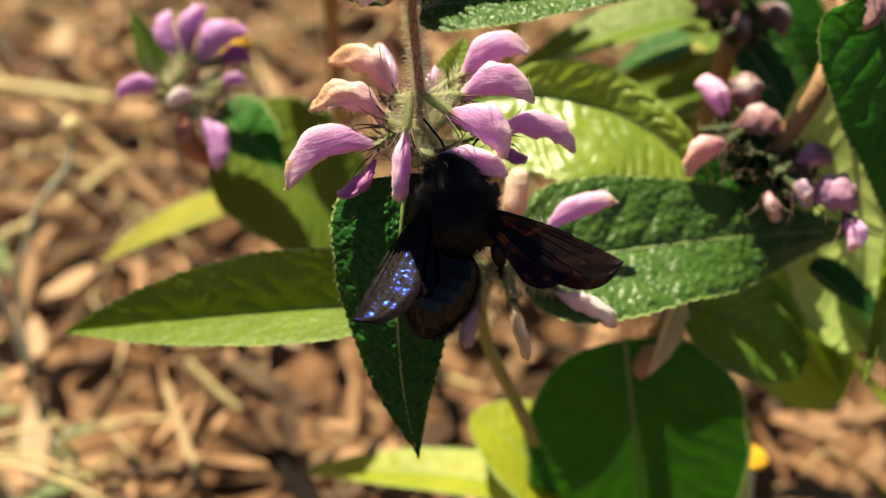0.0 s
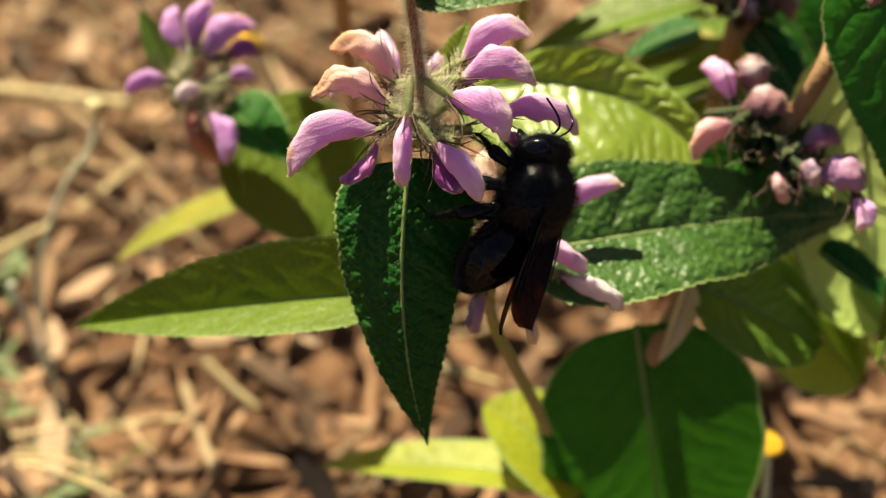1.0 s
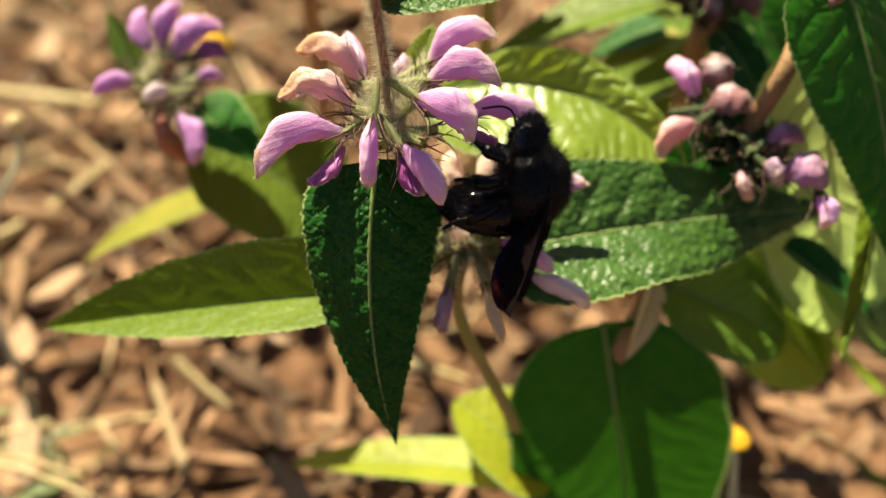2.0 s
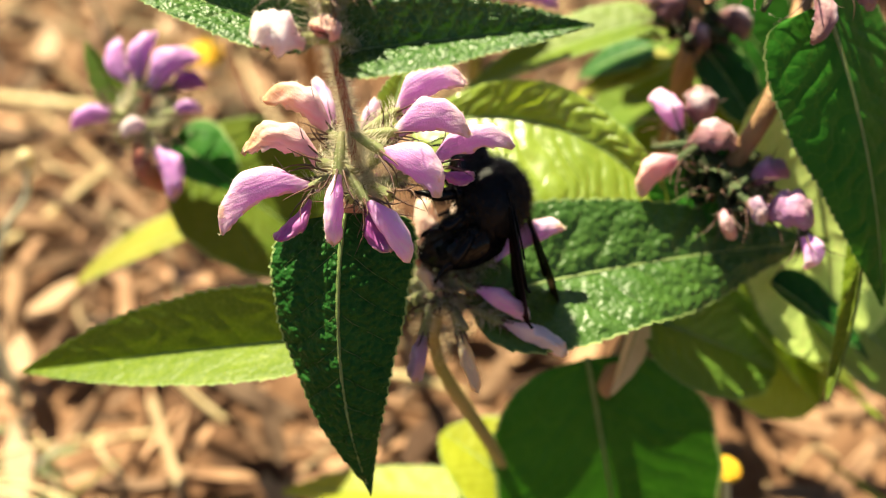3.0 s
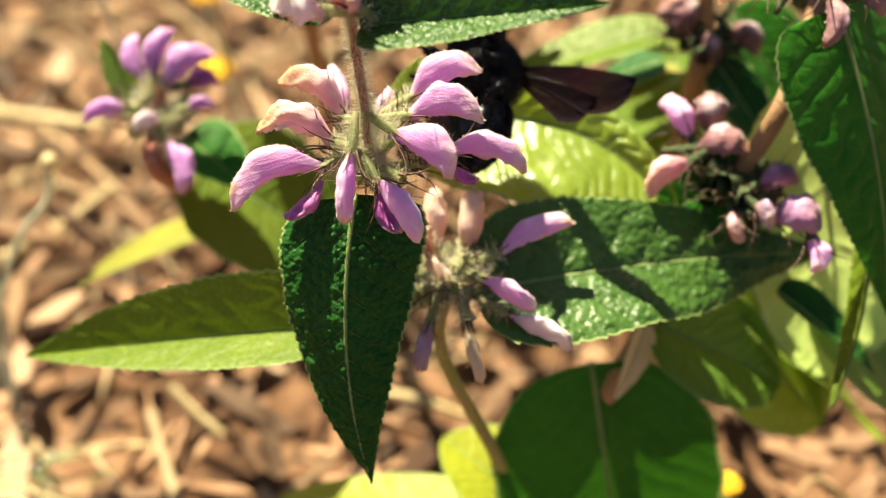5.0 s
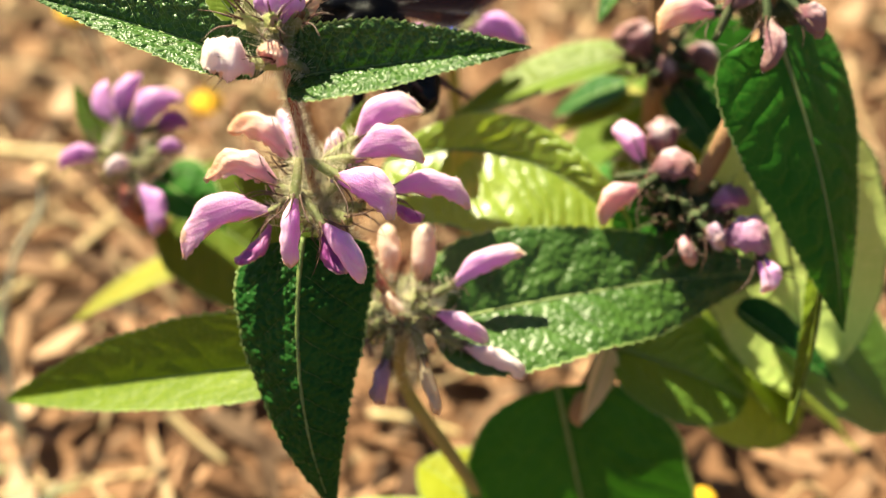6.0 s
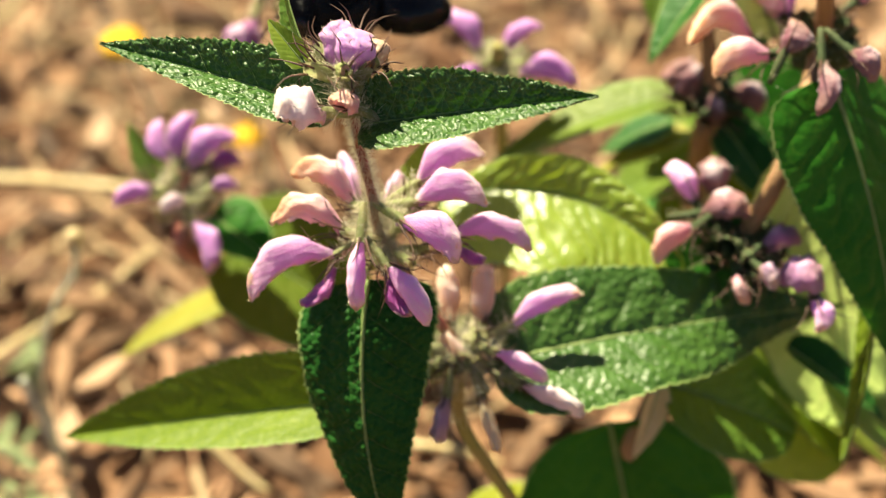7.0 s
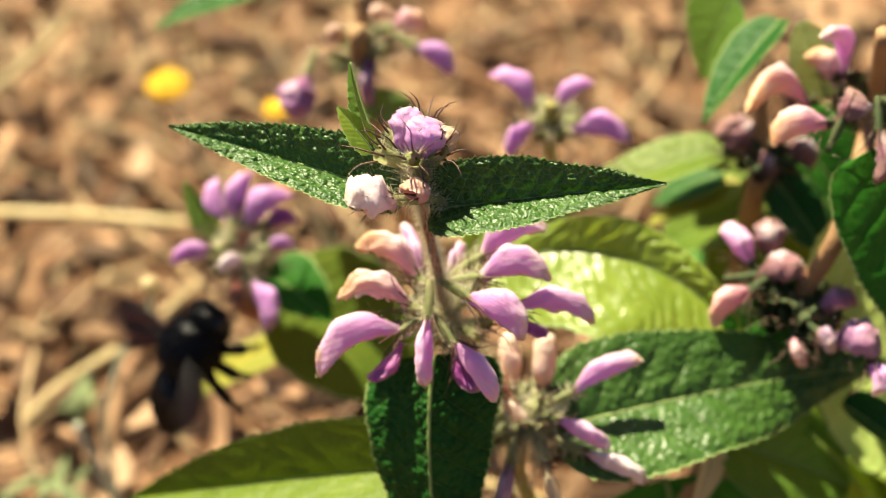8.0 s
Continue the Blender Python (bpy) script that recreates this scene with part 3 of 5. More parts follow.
def whorl(parent, centre, axis, count, seed, radius=0.0015, spread=0.3, spine=0.004, fluff=240, cup=0.0011):
    """Empty cups of past flowers standing round the stem."""
    rnd = random.Random(seed)
    axis = Vector(axis).normalized()
    u = axis.orthogonal().normalized()
    for k in range(count):
        d = u.copy()
        d.rotate(Matrix.Rotation(2 * math.pi * (k + 0.6 * rnd.random()) / count, 3, axis))
        d = (d + axis * (spread + 0.5 * (rnd.random() - 0.3))).normalized()
        m = frame_of(Vector(centre) + d * (radius + 0.005) + axis * 0.002 * (rnd.random() - 0.5), d, axis)
        bm = bmesh.new()
        calyx_mesh(bm, 0.0062, cup, rnd)
        cx = part("calyx", bm, CALYX_OLD if parent in WITHERED else CALYX, parent, m=m)
        b2 = bmesh.new()
        teeth_mesh(b2, cup, rnd, spine=spine)
        part("calyx_teeth", b2, TOOTH, cx, m=m)
        b3 = bmesh.new()
        for _ in range(15 if parent in WITHERED else fluff):
            a, x = rnd.random() * 6.283, -rnd.random() * 0.007
            o = Vector((0, math.cos(a), math.sin(a)))
            spike(b3, Vector((x, 0, 0)) + o * cup * 0.8, Vector((x + 0.0008 * rnd.random(), 0, 0)) + o * (cup + 0.0003 + 0.0024 * rnd.random()), 0.000032)
        part("calyx_hairs", b3, HAIR, cx, m=m, kind="stuff")


def stem(parent, pts, r0, r1, material, label="", n=24, name="stem"):
    bm = bmesh.new()
    line = smooth_line(pts, n)
    tube(bm, line, [r0 + (r1 - r0) * i / (n - 1) for i in range(n)], 12, 0.08)
    return part(name, bm, material, parent, label, Matrix.Identity(4))


# ---- ground ----
def ground():
    n = 150
    axis = [math.copysign(abs(u) * 0.5 + 60 * max(0.0, abs(u) - 0.8) ** 3 * 125 * 0.2, u) for u in [2 * i / n - 1 for i in range(n + 1)]]
    verts, faces = [], []
    for yy in axis:
        for xx in axis:
            h = 0.006 * noise.noise(Vector((xx * 16, yy * 16, 2))) + 0.003 * noise.noise(Vector((xx * 50, yy * 50, 7))) + 0.012 * noise.noise(Vector((xx * 5, yy * 5, 4)))
            verts.append((xx, yy + 0.12, h))
    for j in range(n):
        for i in range(n):
            a = j * (n + 1) + i
            faces.append((a, a + 1, a + n + 2, a + n + 1))
    me = bpy.data.meshes.new("ground")
    me.from_pydata(verts, [], faces)
    me.materials.append(SOIL)
    me.polygons.foreach_set("use_smooth", [True] * len(me.polygons))
    tagged(new("ground", me), "brown dry soil covered with crumbled bark mulch", "ground", kind="structure")


ground()


def chip_mesh(bm, rnd, at, size, turn):
    m = Matrix.Translation(at) @ Euler((rnd.uniform(-0.5, 0.5), rnd.uniform(-0.5, 0.5), turn)).to_matrix().to_4x4()
    l, w, t = size * (0.7 + rnd.random()), size * (0.12 + 0.3 * rnd.random()), size * (0.1 + 0.12 * rnd.random())
    vs = []
    for sx in (-1, -0.3, 0.35, 1):
        for sy, sz in ((-1, -1), (1, -1), (1, 1), (-1, 1)):
            g = 1 if abs(sx) < 0.5 else 0.6
            vs.append(bm.verts.new(m @ Vector((sx * l / 2 * rnd.uniform(0.85, 1.1), sy * w / 2 * g * rnd.uniform(0.7, 1.2), sz * t / 2 * rnd.uniform(0.6, 1.2)))))
    for r in range(3):
        for k in range(4):
            bm.faces.new((vs[4 * r + k], vs[4 * r + (k + 1) % 4], vs[4 * r + 4 + (k + 1) % 4], vs[4 * r + 4 + k]))
    bm.faces.new(vs[3::-1])
    bm.faces.new(vs[12:16])


def mulch():
    rnd = random.Random(5)
    bm = bmesh.new()
    for _ in range(7000):
        x, y = rnd.uniform(-0.34, 0.34), rnd.uniform(-0.12, 0.5)
        chip_mesh(bm, rnd, (x, y, 0.004 + 0.009 * rnd.random()), 0.004 + 0.012 * rnd.random() ** 2, rnd.random() * 6.28)
    tagged(new("bark_crumbs", mesh_of(bm, "bark_crumbs", CHIP, False)), "small brown bark crumbs scattered on the soil", "mulch", kind="stuff")
    bm = bmesh.new()
    for k in range(1500):
        x, y, a = rnd.uniform(-0.32, 0.3), rnd.uniform(0.12, 0.52), rnd.random() * 6.28
        if k < 420:
            x, y = (rnd.uniform(-0.3, 0.3) if k < 170 else rnd.uniform(-0.24, -0.02)), rnd.uniform(-0.1, 0.46)
        ln = 0.01 + 0.04 * rnd.random() ** 2
        d = Vector((math.cos(a), math.sin(a), rnd.uniform(-0.1, 0.25))) * ln
        p = Vector((x, y, 0.01))
        tube(bm, smooth_line([p, p + d * 0.5 + Vector((rnd.gauss(0, 0.003), rnd.gauss(0, 0.003), 0.002)), p + d], 6), [0.0003 + 0.0004 * rnd.random()] * 6, 5)
    tagged(new("straw_litter", mesh_of(bm, "straw_litter", LITTER)), "pale bits of dry straw and twig in the mulch", "straw", kind="stuff")
    rnd = random.Random(17)
    shapes = []
    for k in range(8):
        bm = bmesh.new()
        chip_mesh(bm, rnd, (0, 0, 0), 0.026, 0.0)
        shapes.append(mesh_of(bm, "bark_chip", CHIP_BIG, False))
    for k in range(290):
        x, y = rnd.uniform(-0.16, 0.16), rnd.uniform(0.0, 0.32)
        ob = new("bark_chip", rnd.choice(shapes))
        f = 0.22 + 0.6 * rnd.random() ** 2
        ob.matrix_basis = pose(x, y, 0.009 + 0.006 * rnd.random(), rnd.uniform(-30, 30), rnd.uniform(-30, 30), rnd.uniform(0, 360)) @ Matrix.Diagonal((f, f, f, 1))
        tagged(ob, "weathered brown bark chip lying on the soil", "bark chip", "bark chips")


mulch()

# ---- the flowering plant in the middle ----
UP = (0, 0, 1)
S_TOP, S_ONE, S_MID, S_TWO, S_THREE = (-0.0107, 0.0134, 0.1535), (-0.0101, 0.0124, 0.1455), (-0.0090, 0.0127, 0.1345), (-0.0079, 0.0139, 0.1230), (0.0027, 0.0113, 0.1020)
S_FOUR, S_FIVE, S_BASE = (0.0020, 0.0086, 0.0894), (0.0112, 0.0101, 0.0626), (0.0324, 0.0135, -0.0009)
main = thing("flowering_plant", (S_BASE[0], S_BASE[1], 0.0), "hairy green plant with whorls of hooded pink flowers", "plant")
stem(main, [S_TOP, S_ONE, S_MID, S_TWO, S_THREE], 0.00056, 0.0008, STEM, n=40)
stem(main, [S_THREE, S_FOUR, S_FIVE, S_BASE], 0.0009, 0.0012, STEM_LOW, n=30)
hairs(main, [S_TOP, S_ONE, S_MID, S_TWO], 0.0006, 3000, 0.0013, 1)
hairs(main, [S_TWO, S_THREE, S_FOUR], 0.0013, 900, 0.0012, 2)
AX1, AX2, AX3 = Vector(S_TOP) - Vector(S_MID), Vector(S_MID) - Vector(S_TWO), Vector(S_TWO) - Vector(S_THREE)
whorl(main, S_TOP, AX1, 5, 11, spread=0.9, spine=0.004, fluff=110)
whorl(main, S_TWO, AX2, 11, 12, cup=0.0008)
whorl(main, S_THREE, AX3, 14, 13, cup=0.0014, spine=0.0015)

# leaves of the upper pair, and the two small ones over them
leaf(main, (-0.0121, 0.0113, 0.1501), (-0.0464, 0.0259, 0.1520), (0.096, -0.504, 0.858), 0.0122, LEAF_TOP, fold=37, pucker=0.0005, rise=0.28, taper=1.05, droop=14, seed=1, label="deep green puckered toothed leaf", cells=1.0)
leaf(main, (-0.0090, 0.0094, 0.1496), (0.0222, 0.0060, 0.1561), (-0.096, -0.504, 0.858), 0.013, LEAF_TOP, fold=37, pucker=0.0005, rise=0.28, taper=1.05, droop=10, seed=2, label="deep green puckered toothed leaf", cells=1.0)
leaf(main, (-0.0158, 0.0160, 0.1547), (-0.0195, 0.0254, 0.1628), (-0.896, -0.141, 0.422), 0.0044, LEAF_MID, fold=40, droop=12, seed=3, teeth=12, tooth=0.0003, pucker=8e-05)
leaf(main, (-0.0163, 0.0152, 0.1554), (-0.0212, 0.0196, 0.1598), (-0.508, -0.000, 0.862), 0.004, LEAF_PALE, fold=30, droop=10, seed=4, teeth=8, tooth=0.0002, pucker=6e-05)
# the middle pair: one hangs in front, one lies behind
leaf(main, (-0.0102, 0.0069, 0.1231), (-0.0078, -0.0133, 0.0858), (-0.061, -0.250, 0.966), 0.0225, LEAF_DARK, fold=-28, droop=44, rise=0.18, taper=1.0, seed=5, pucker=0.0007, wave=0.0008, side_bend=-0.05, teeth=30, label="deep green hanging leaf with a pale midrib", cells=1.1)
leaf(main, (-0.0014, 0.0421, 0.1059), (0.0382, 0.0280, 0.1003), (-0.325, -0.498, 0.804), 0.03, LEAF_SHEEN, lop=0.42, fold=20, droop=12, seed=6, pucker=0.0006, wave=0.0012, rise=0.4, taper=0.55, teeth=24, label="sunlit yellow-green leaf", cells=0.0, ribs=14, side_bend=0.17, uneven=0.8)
leaf(main, (-0.0051, 0.0273, 0.1194), (-0.0021, 0.0356, 0.1249), (0.302, -0.426, 0.853), 0.0055, LEAF_PALE, fold=10, droop=10, seed=17, teeth=10, tooth=0.0003, pucker=0.0002)
# the lower pair
leaf(main, (-0.0081, 0.0075, 0.0967), (-0.0638, 0.0135, 0.0816), (0.000, -0.450, 0.893), 0.0188, LEAF_SMOOTH, lop=0.86, fold=36, pucker=0.00026, droop=12, seed=7, teeth=30, rise=0.5, label="long green leaf with a sunlit lower half", cells=0.0, uneven=0.5)
leaf(main, (0.0063, 0.0096, 0.1017), (0.0649, 0.0308, 0.0908), (-0.050, -0.400, 0.915), 0.0238, LEAF_CRISP, fold=15, droop=24, rise=0.34, taper=1.25, seed=8, pucker=0.0007, teeth=30, label="deep green puckered leaf with glossy relief", cells=0.85, curl=70)

# top whorl flowers
flower(main, (-0.0121, 0.0136, 0.1552), (-0.0115, 0.0178, 0.1608), 0.0048, LILAC, up=(-0.619, -0.292, 0.729), arch=0.05, wrinkle=0.3, wide=0.8)
flower(main, (-0.0102, 0.0117, 0.1561), (-0.0092, 0.0154, 0.1612), 0.0056, LILAC, up=(0.722, -0.219, 0.656), arch=0.1, wrinkle=0.35, wide=0.85)
flower(main, (-0.0083, 0.0124, 0.1554), (-0.0059, 0.0158, 0.1588), 0.0036, TAN, arch=0.05, wide=0.9)
flower(main, (-0.0133, 0.0077, 0.1535), (-0.0198, 0.0066, 0.1553), 0.0062, PALE, up=(0.000, 0.394, 0.919), arch=0.05, wrinkle=0.5, wide=0.9, label="nearly white sunlit petal")
flower(main, (-0.0092, 0.0080, 0.1538), (-0.0114, 0.0066, 0.1567), 0.0036, BLUSH, up=(0.000, 0.394, 0.919), arch=0.0, wide=1.0)
# middle whorl flowers
flower(main, (-0.0139, 0.0098, 0.1259), (-0.0273, 0.0048, 0.1237), 0.0058, PINK, up=(-0.098, 0.552, 0.828), arch=0.17, lip=(32, 0.5))
flower(main, (-0.0106, 0.0086, 0.1304), (-0.0116, -0.0002, 0.1244), 0.0046, PINK, up=(-0.282, -0.532, 0.798), arch=0.06, wrinkle=0.25)
flower(main, (-0.0127, 0.0118, 0.1279), (-0.0235, 0.0138, 0.1299), 0.0044, PEACH, up=(-0.095, 0.472, 0.876), arch=0.17, wrinkle=0.75)
flower(main, (-0.0118, 0.0173, 0.1278), (-0.0211, 0.0232, 0.1309), 0.0050, PEACH, up=(-0.188, 0.466, 0.865), arch=0.16, wrinkle=0.5)
flower(main, (-0.0118, 0.0213, 0.1233), (-0.0150, 0.0306, 0.1270), 0.0046, PINK, arch=0.05, wrinkle=0.2)
flower(main, (-0.0086, 0.0219, 0.1225), (-0.0060, 0.0290, 0.1239), 0.0036, PINK, arch=0.05, wrinkle=0.2)
flower(main, (-0.0035, 0.0202, 0.1292), (0.0062, 0.0240, 0.1330), 0.0056, PINK, up=(-0.188, 0.466, 0.865), arch=0.13)
flower(main, (-0.0038, 0.0154, 0.1301), (0.0071, 0.0152, 0.1314), 0.0057, PINK, up=(0.000, 0.474, 0.880), arch=0.16)
flower(main, (-0.0053, 0.0102, 0.1320), (0.0035, 0.0049, 0.1295), 0.0058, PINK, up=(0.183, 0.387, 0.904), arch=0.12, wrinkle=0.2)
raised = flower(main, (0.0012, 0.0135, 0.1254), (0.0134, 0.0132, 0.1237), 0.0046, PINK, up=(0.000, 0.474, 0.880), arch=0.14, lip=(30, 0.4))
pulled = flower(main, (-0.0073, 0.0058, 0.1276), (-0.0009, -0.0024, 0.1236), 0.0047, PINK, up=(0.398, -0.070, 0.915), arch=0.06, lip=(14, 0.6))
# lower whorl flowers
flower(main, (0.0009, 0.0135, 0.1056), (0.0004, 0.0197, 0.1132), 0.0034, WAN, arch=0.03, wide=0.9, spine=0.0022)
flower(main, (0.0053, 0.0125, 0.1060), (0.0063, 0.0189, 0.1138), 0.0038, WAN, arch=0.03, wide=0.9, spine=0.0022)
flower(main, (0.0094, 0.0122, 0.1071), (0.0208, 0.0168, 0.1103), 0.0042, PINK, up=(-0.188, 0.466, 0.865), arch=0.07, spine=0.0022)
flower(main, (0.0070, 0.0084, 0.1061), (0.0154, 0.0039, 0.1045), 0.0046, PINK, up=(-0.200, -0.100, 0.970), arch=0.08, spine=0.0022)
flower(main, (0.0108, 0.0049, 0.1027), (0.0208, 0.0009, 0.1001), 0.0046, PALE, up=(-0.200, -0.100, 0.970), arch=0.05, wrinkle=0.45, spine=0.0022)
flower(main, (0.0052, 0.0042, 0.1020), (0.0078, -0.0037, 0.0968), 0.0038, CREAM, up=(-0.200, -0.450, 0.870), arch=0.04, wrinkle=0.4, spine=0.0022)
flower(main, (0.0004, 0.0042, 0.1020), (-0.0014, -0.0013, 0.0964), 0.0040, FADED, up=(-0.350, -0.450, 0.820), arch=0.04, wrinkle=0.5, spine=0.0022)
flower(main, (0.0037, 0.0066, 0.1043), (-0.0004, 0.0118, 0.1067), 0.0034, WAN, arch=0.04, wrinkle=0.3, spine=0.0022)

# ---- plant at the right ----
R_TOP, R_ONE, R_TWO, R_THREE = (0.0584, 0.0468, 0.1474), (0.0612, 0.0572, 0.1238), (0.0530, 0.0348, 0.1184), (0.0461, 0.0324, 0.1018)
right = thing("flowering_plant", (R_THREE[0] - 0.01, R_THREE[1] + 0.02, 0.0), "green plant with brown stem and fading mauve flower whorls", "plant")
WITHERED.append(right)
stem(right, [R_TOP, R_ONE, R_TWO, R_THREE, (0.0334, 0.0214, 0.0795), (0.0290, 0.0193, 0.0633), (R_THREE[0] - 0.01, R_THREE[1] + 0.02, 0.0)], 0.0015, 0.0018, STEM_TAN, n=50)
whorl(right, R_ONE, Vector(R_ONE) - Vector(R_TWO), 14, 21, cup=0.0019, spine=0.002)
whorl(right, R_THREE, Vector(R_TWO) - Vector(R_THREE), 12, 22, cup=0.0021, spine=0.002)
whorl(right, (R_THREE[0] + 0.001, R_THREE[1] - 0.002, R_THREE[2] + 0.003), Vector(R_TWO) - Vector(R_THREE), 12, 23, cup=0.002, spread=0.05, spine=0.002)
flower(right, (0.0507, 0.0584, 0.1250), (0.0381, 0.0434, 0.1383), 0.0056, PEACH, up=(0.000, 0.555, 0.832))
flower(right, (0.0508, 0.0408, 0.1358), (0.0411, 0.0377, 0.1354), 0.0056, PEACH, up=(0.000, 0.555, 0.832))
flower(right, (0.0519, 0.0397, 0.1361), (0.0545, 0.0433, 0.1397), 0.0055, MAUVE, up=(0.913, -0.129, 0.387), wrinkle=0.3)
flower(right, (0.0558, 0.0605, 0.1272), (0.0509, 0.0643, 0.1309), 0.0050, PEACH, up=(-0.365, 0.516, 0.775))
flower(right, (0.0567, 0.0612, 0.1278), (0.0512, 0.0538, 0.1431), 0.0046, PINK, up=(0.507, 0.478, 0.717))
flower(right, (0.0574, 0.0386, 0.1363), (0.0570, 0.0311, 0.1316), 0.0040, MAUVE, up=(0.768, -0.091, 0.634), wrinkle=0.3)
flower(right, (0.0614, 0.0394, 0.1371), (0.0654, 0.0348, 0.1353), 0.0050, MAUVE, wrinkle=0.3)
flower(right, (0.0668, 0.0623, 0.1289), (0.0715, 0.0648, 0.1314), 0.0050, PEACH)
flower(right, (0.0404, 0.0366, 0.1089), (0.0363, 0.0431, 0.1126), 0.0044, PINK, up=(-0.365, 0.516, 0.775), wide=0.8)
flower(right, (0.0431, 0.0375, 0.1098), (0.0436, 0.0434, 0.1129), 0.0052, MAUVE, wide=0.9, wrinkle=0.3)
flower(right, (0.0401, 0.0341, 0.1092), (0.0486, 0.0338, 0.1103), 0.0058, MAUVE, up=(0.000, 0.555, 0.832), wide=0.9, wrinkle=0.3)
flower(right, (0.0398, 0.0314, 0.1093), (0.0324, 0.0264, 0.1072), 0.0050, BLUSH, up=(0.000, 0.474, 0.880))
flower(right, (0.0494, 0.0286, 0.1065), (0.0560, 0.0299, 0.1079), 0.0048, DUSKY, wrinkle=0.3)
flower(right, (0.0508, 0.0226, 0.1062), (0.0583, 0.0198, 0.1077), 0.0066, DUSKY, up=(0.000, 0.474, 0.880), wide=0.9, wrinkle=0.3)
flower(right, (0.0487, 0.0238, 0.1074), (0.0511, 0.0195, 0.1074), 0.0046, FADED)
flower(right, (0.0456, 0.0247, 0.1054), (0.0465, 0.0197, 0.1033), 0.0042, BLUSH, up=(-0.444, -0.236, 0.864))
flower(right, (0.0566, 0.0186, 0.1065), (0.0574, 0.0137, 0.1030), 0.0040, PINK, up=(0.921, -0.000, 0.391))
# hanging leaf and a folded one under it
leaf(right, (0.0588, 0.0383, 0.1333), (0.0700, 0.0150, 0.0930), (0.334, -0.237, 0.912), 0.0265, LEAF_MATT, fold=-10, droop=26, seed=9, pucker=0.00045, rise=0.2, taper=1.0, side_bend=0.0, label="deep green hanging leaf with a toothed edge", cells=0.0, uneven=0.6)
leaf(right, (0.0672, 0.0251, 0.1045), (0.0609, 0.0022, 0.0858), (-0.981, -0.139, 0.139), 0.0062, LEAF_SMOOTH, fold=30, droop=-25, seed=10, taper=0.6, rise=0.3)
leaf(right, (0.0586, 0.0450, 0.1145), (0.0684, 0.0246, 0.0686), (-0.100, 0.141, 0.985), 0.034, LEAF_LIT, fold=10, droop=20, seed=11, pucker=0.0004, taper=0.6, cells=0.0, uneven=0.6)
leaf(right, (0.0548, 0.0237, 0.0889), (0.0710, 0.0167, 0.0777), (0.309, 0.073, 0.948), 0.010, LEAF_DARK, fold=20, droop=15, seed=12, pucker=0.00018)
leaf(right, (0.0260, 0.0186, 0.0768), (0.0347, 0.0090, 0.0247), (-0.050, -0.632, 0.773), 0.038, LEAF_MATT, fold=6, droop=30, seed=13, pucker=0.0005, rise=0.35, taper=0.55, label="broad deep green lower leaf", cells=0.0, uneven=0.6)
leaf(right, (0.0479, 0.0289, 0.0760), (0.0679, 0.0259, 0.0547), (0.000, -0.555, 0.832), 0.02, LEAF_PALE, fold=10, droop=20, seed=14, pucker=0.0004, rise=0.35, taper=0.6, cells=0.0, uneven=0.6)
leaf(right, (0.0506, 0.0346, 0.0715), (0.0802, 0.0335, 0.0422), (0.000, 0.251, 0.968), 0.034, LEAF_PALE, fold=10, droop=20, seed=15, pucker=0.00018, rise=0.35, taper=0.6)
leaf(right, (0.0486, 0.0313, 0.0810), (0.0669, 0.0230, 0.0586), (0.100, 0.141, 0.985), 0.016, LEAF_PALE, fold=12, droop=24, seed=18, pucker=0.00018, rise=0.4, taper=0.6)
leaf(right, (0.0622, 0.0327, 0.0795), (0.0839, 0.0231, 0.0615), (0.000, 0.071, 0.997), 0.03, LEAF_MID, fold=12, droop=20, seed=19, pucker=0.00018, rise=0.4, taper=0.6)
leaf(right, (0.0355, 0.0218, 0.0827), (0.0573, 0.0205, 0.0702), (0.206, -0.438, 0.875), 0.019, LEAF_MID, fold=14, droop=30, seed=20, pucker=0.0004, rise=0.4, taper=0.6, cells=0.0, uneven=0.6)
leaf(right, (0.0341, 0.0205, 0.0843), (0.0296, 0.0132, 0.0741), (0.505, -0.357, 0.786), 0.005, STRAW, fold=30, droop=20, seed=28, teeth=4, tooth=0.0002, pucker=0.0002, label="dry pale brown withered leaf")
leaf(right, (0.0491, 0.0327, 0.1064), (0.0355, 0.0281, 0.1004), (0.000, -0.671, 0.742), 0.012, LEAF_MATT, fold=8, droop=14, seed=39, pucker=0.00018, rise=0.4, taper=0.5)
leaf(right, (0.0418, 0.0401, 0.0997), (0.0544, 0.0318, 0.0872), (0.000, -0.546, 0.838), 0.018, LEAF_MATT, fold=10, droop=20, seed=37, pucker=0.00018, rise=0.4, taper=0.5)
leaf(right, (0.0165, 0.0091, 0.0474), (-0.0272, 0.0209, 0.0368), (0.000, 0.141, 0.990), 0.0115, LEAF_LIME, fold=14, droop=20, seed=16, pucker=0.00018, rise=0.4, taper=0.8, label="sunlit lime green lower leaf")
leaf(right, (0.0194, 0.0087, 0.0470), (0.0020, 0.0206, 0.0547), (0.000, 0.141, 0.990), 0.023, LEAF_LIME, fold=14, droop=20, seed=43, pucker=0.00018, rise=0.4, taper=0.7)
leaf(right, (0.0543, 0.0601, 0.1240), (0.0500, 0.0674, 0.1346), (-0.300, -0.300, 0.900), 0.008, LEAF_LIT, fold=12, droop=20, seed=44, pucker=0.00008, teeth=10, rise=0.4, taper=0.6)

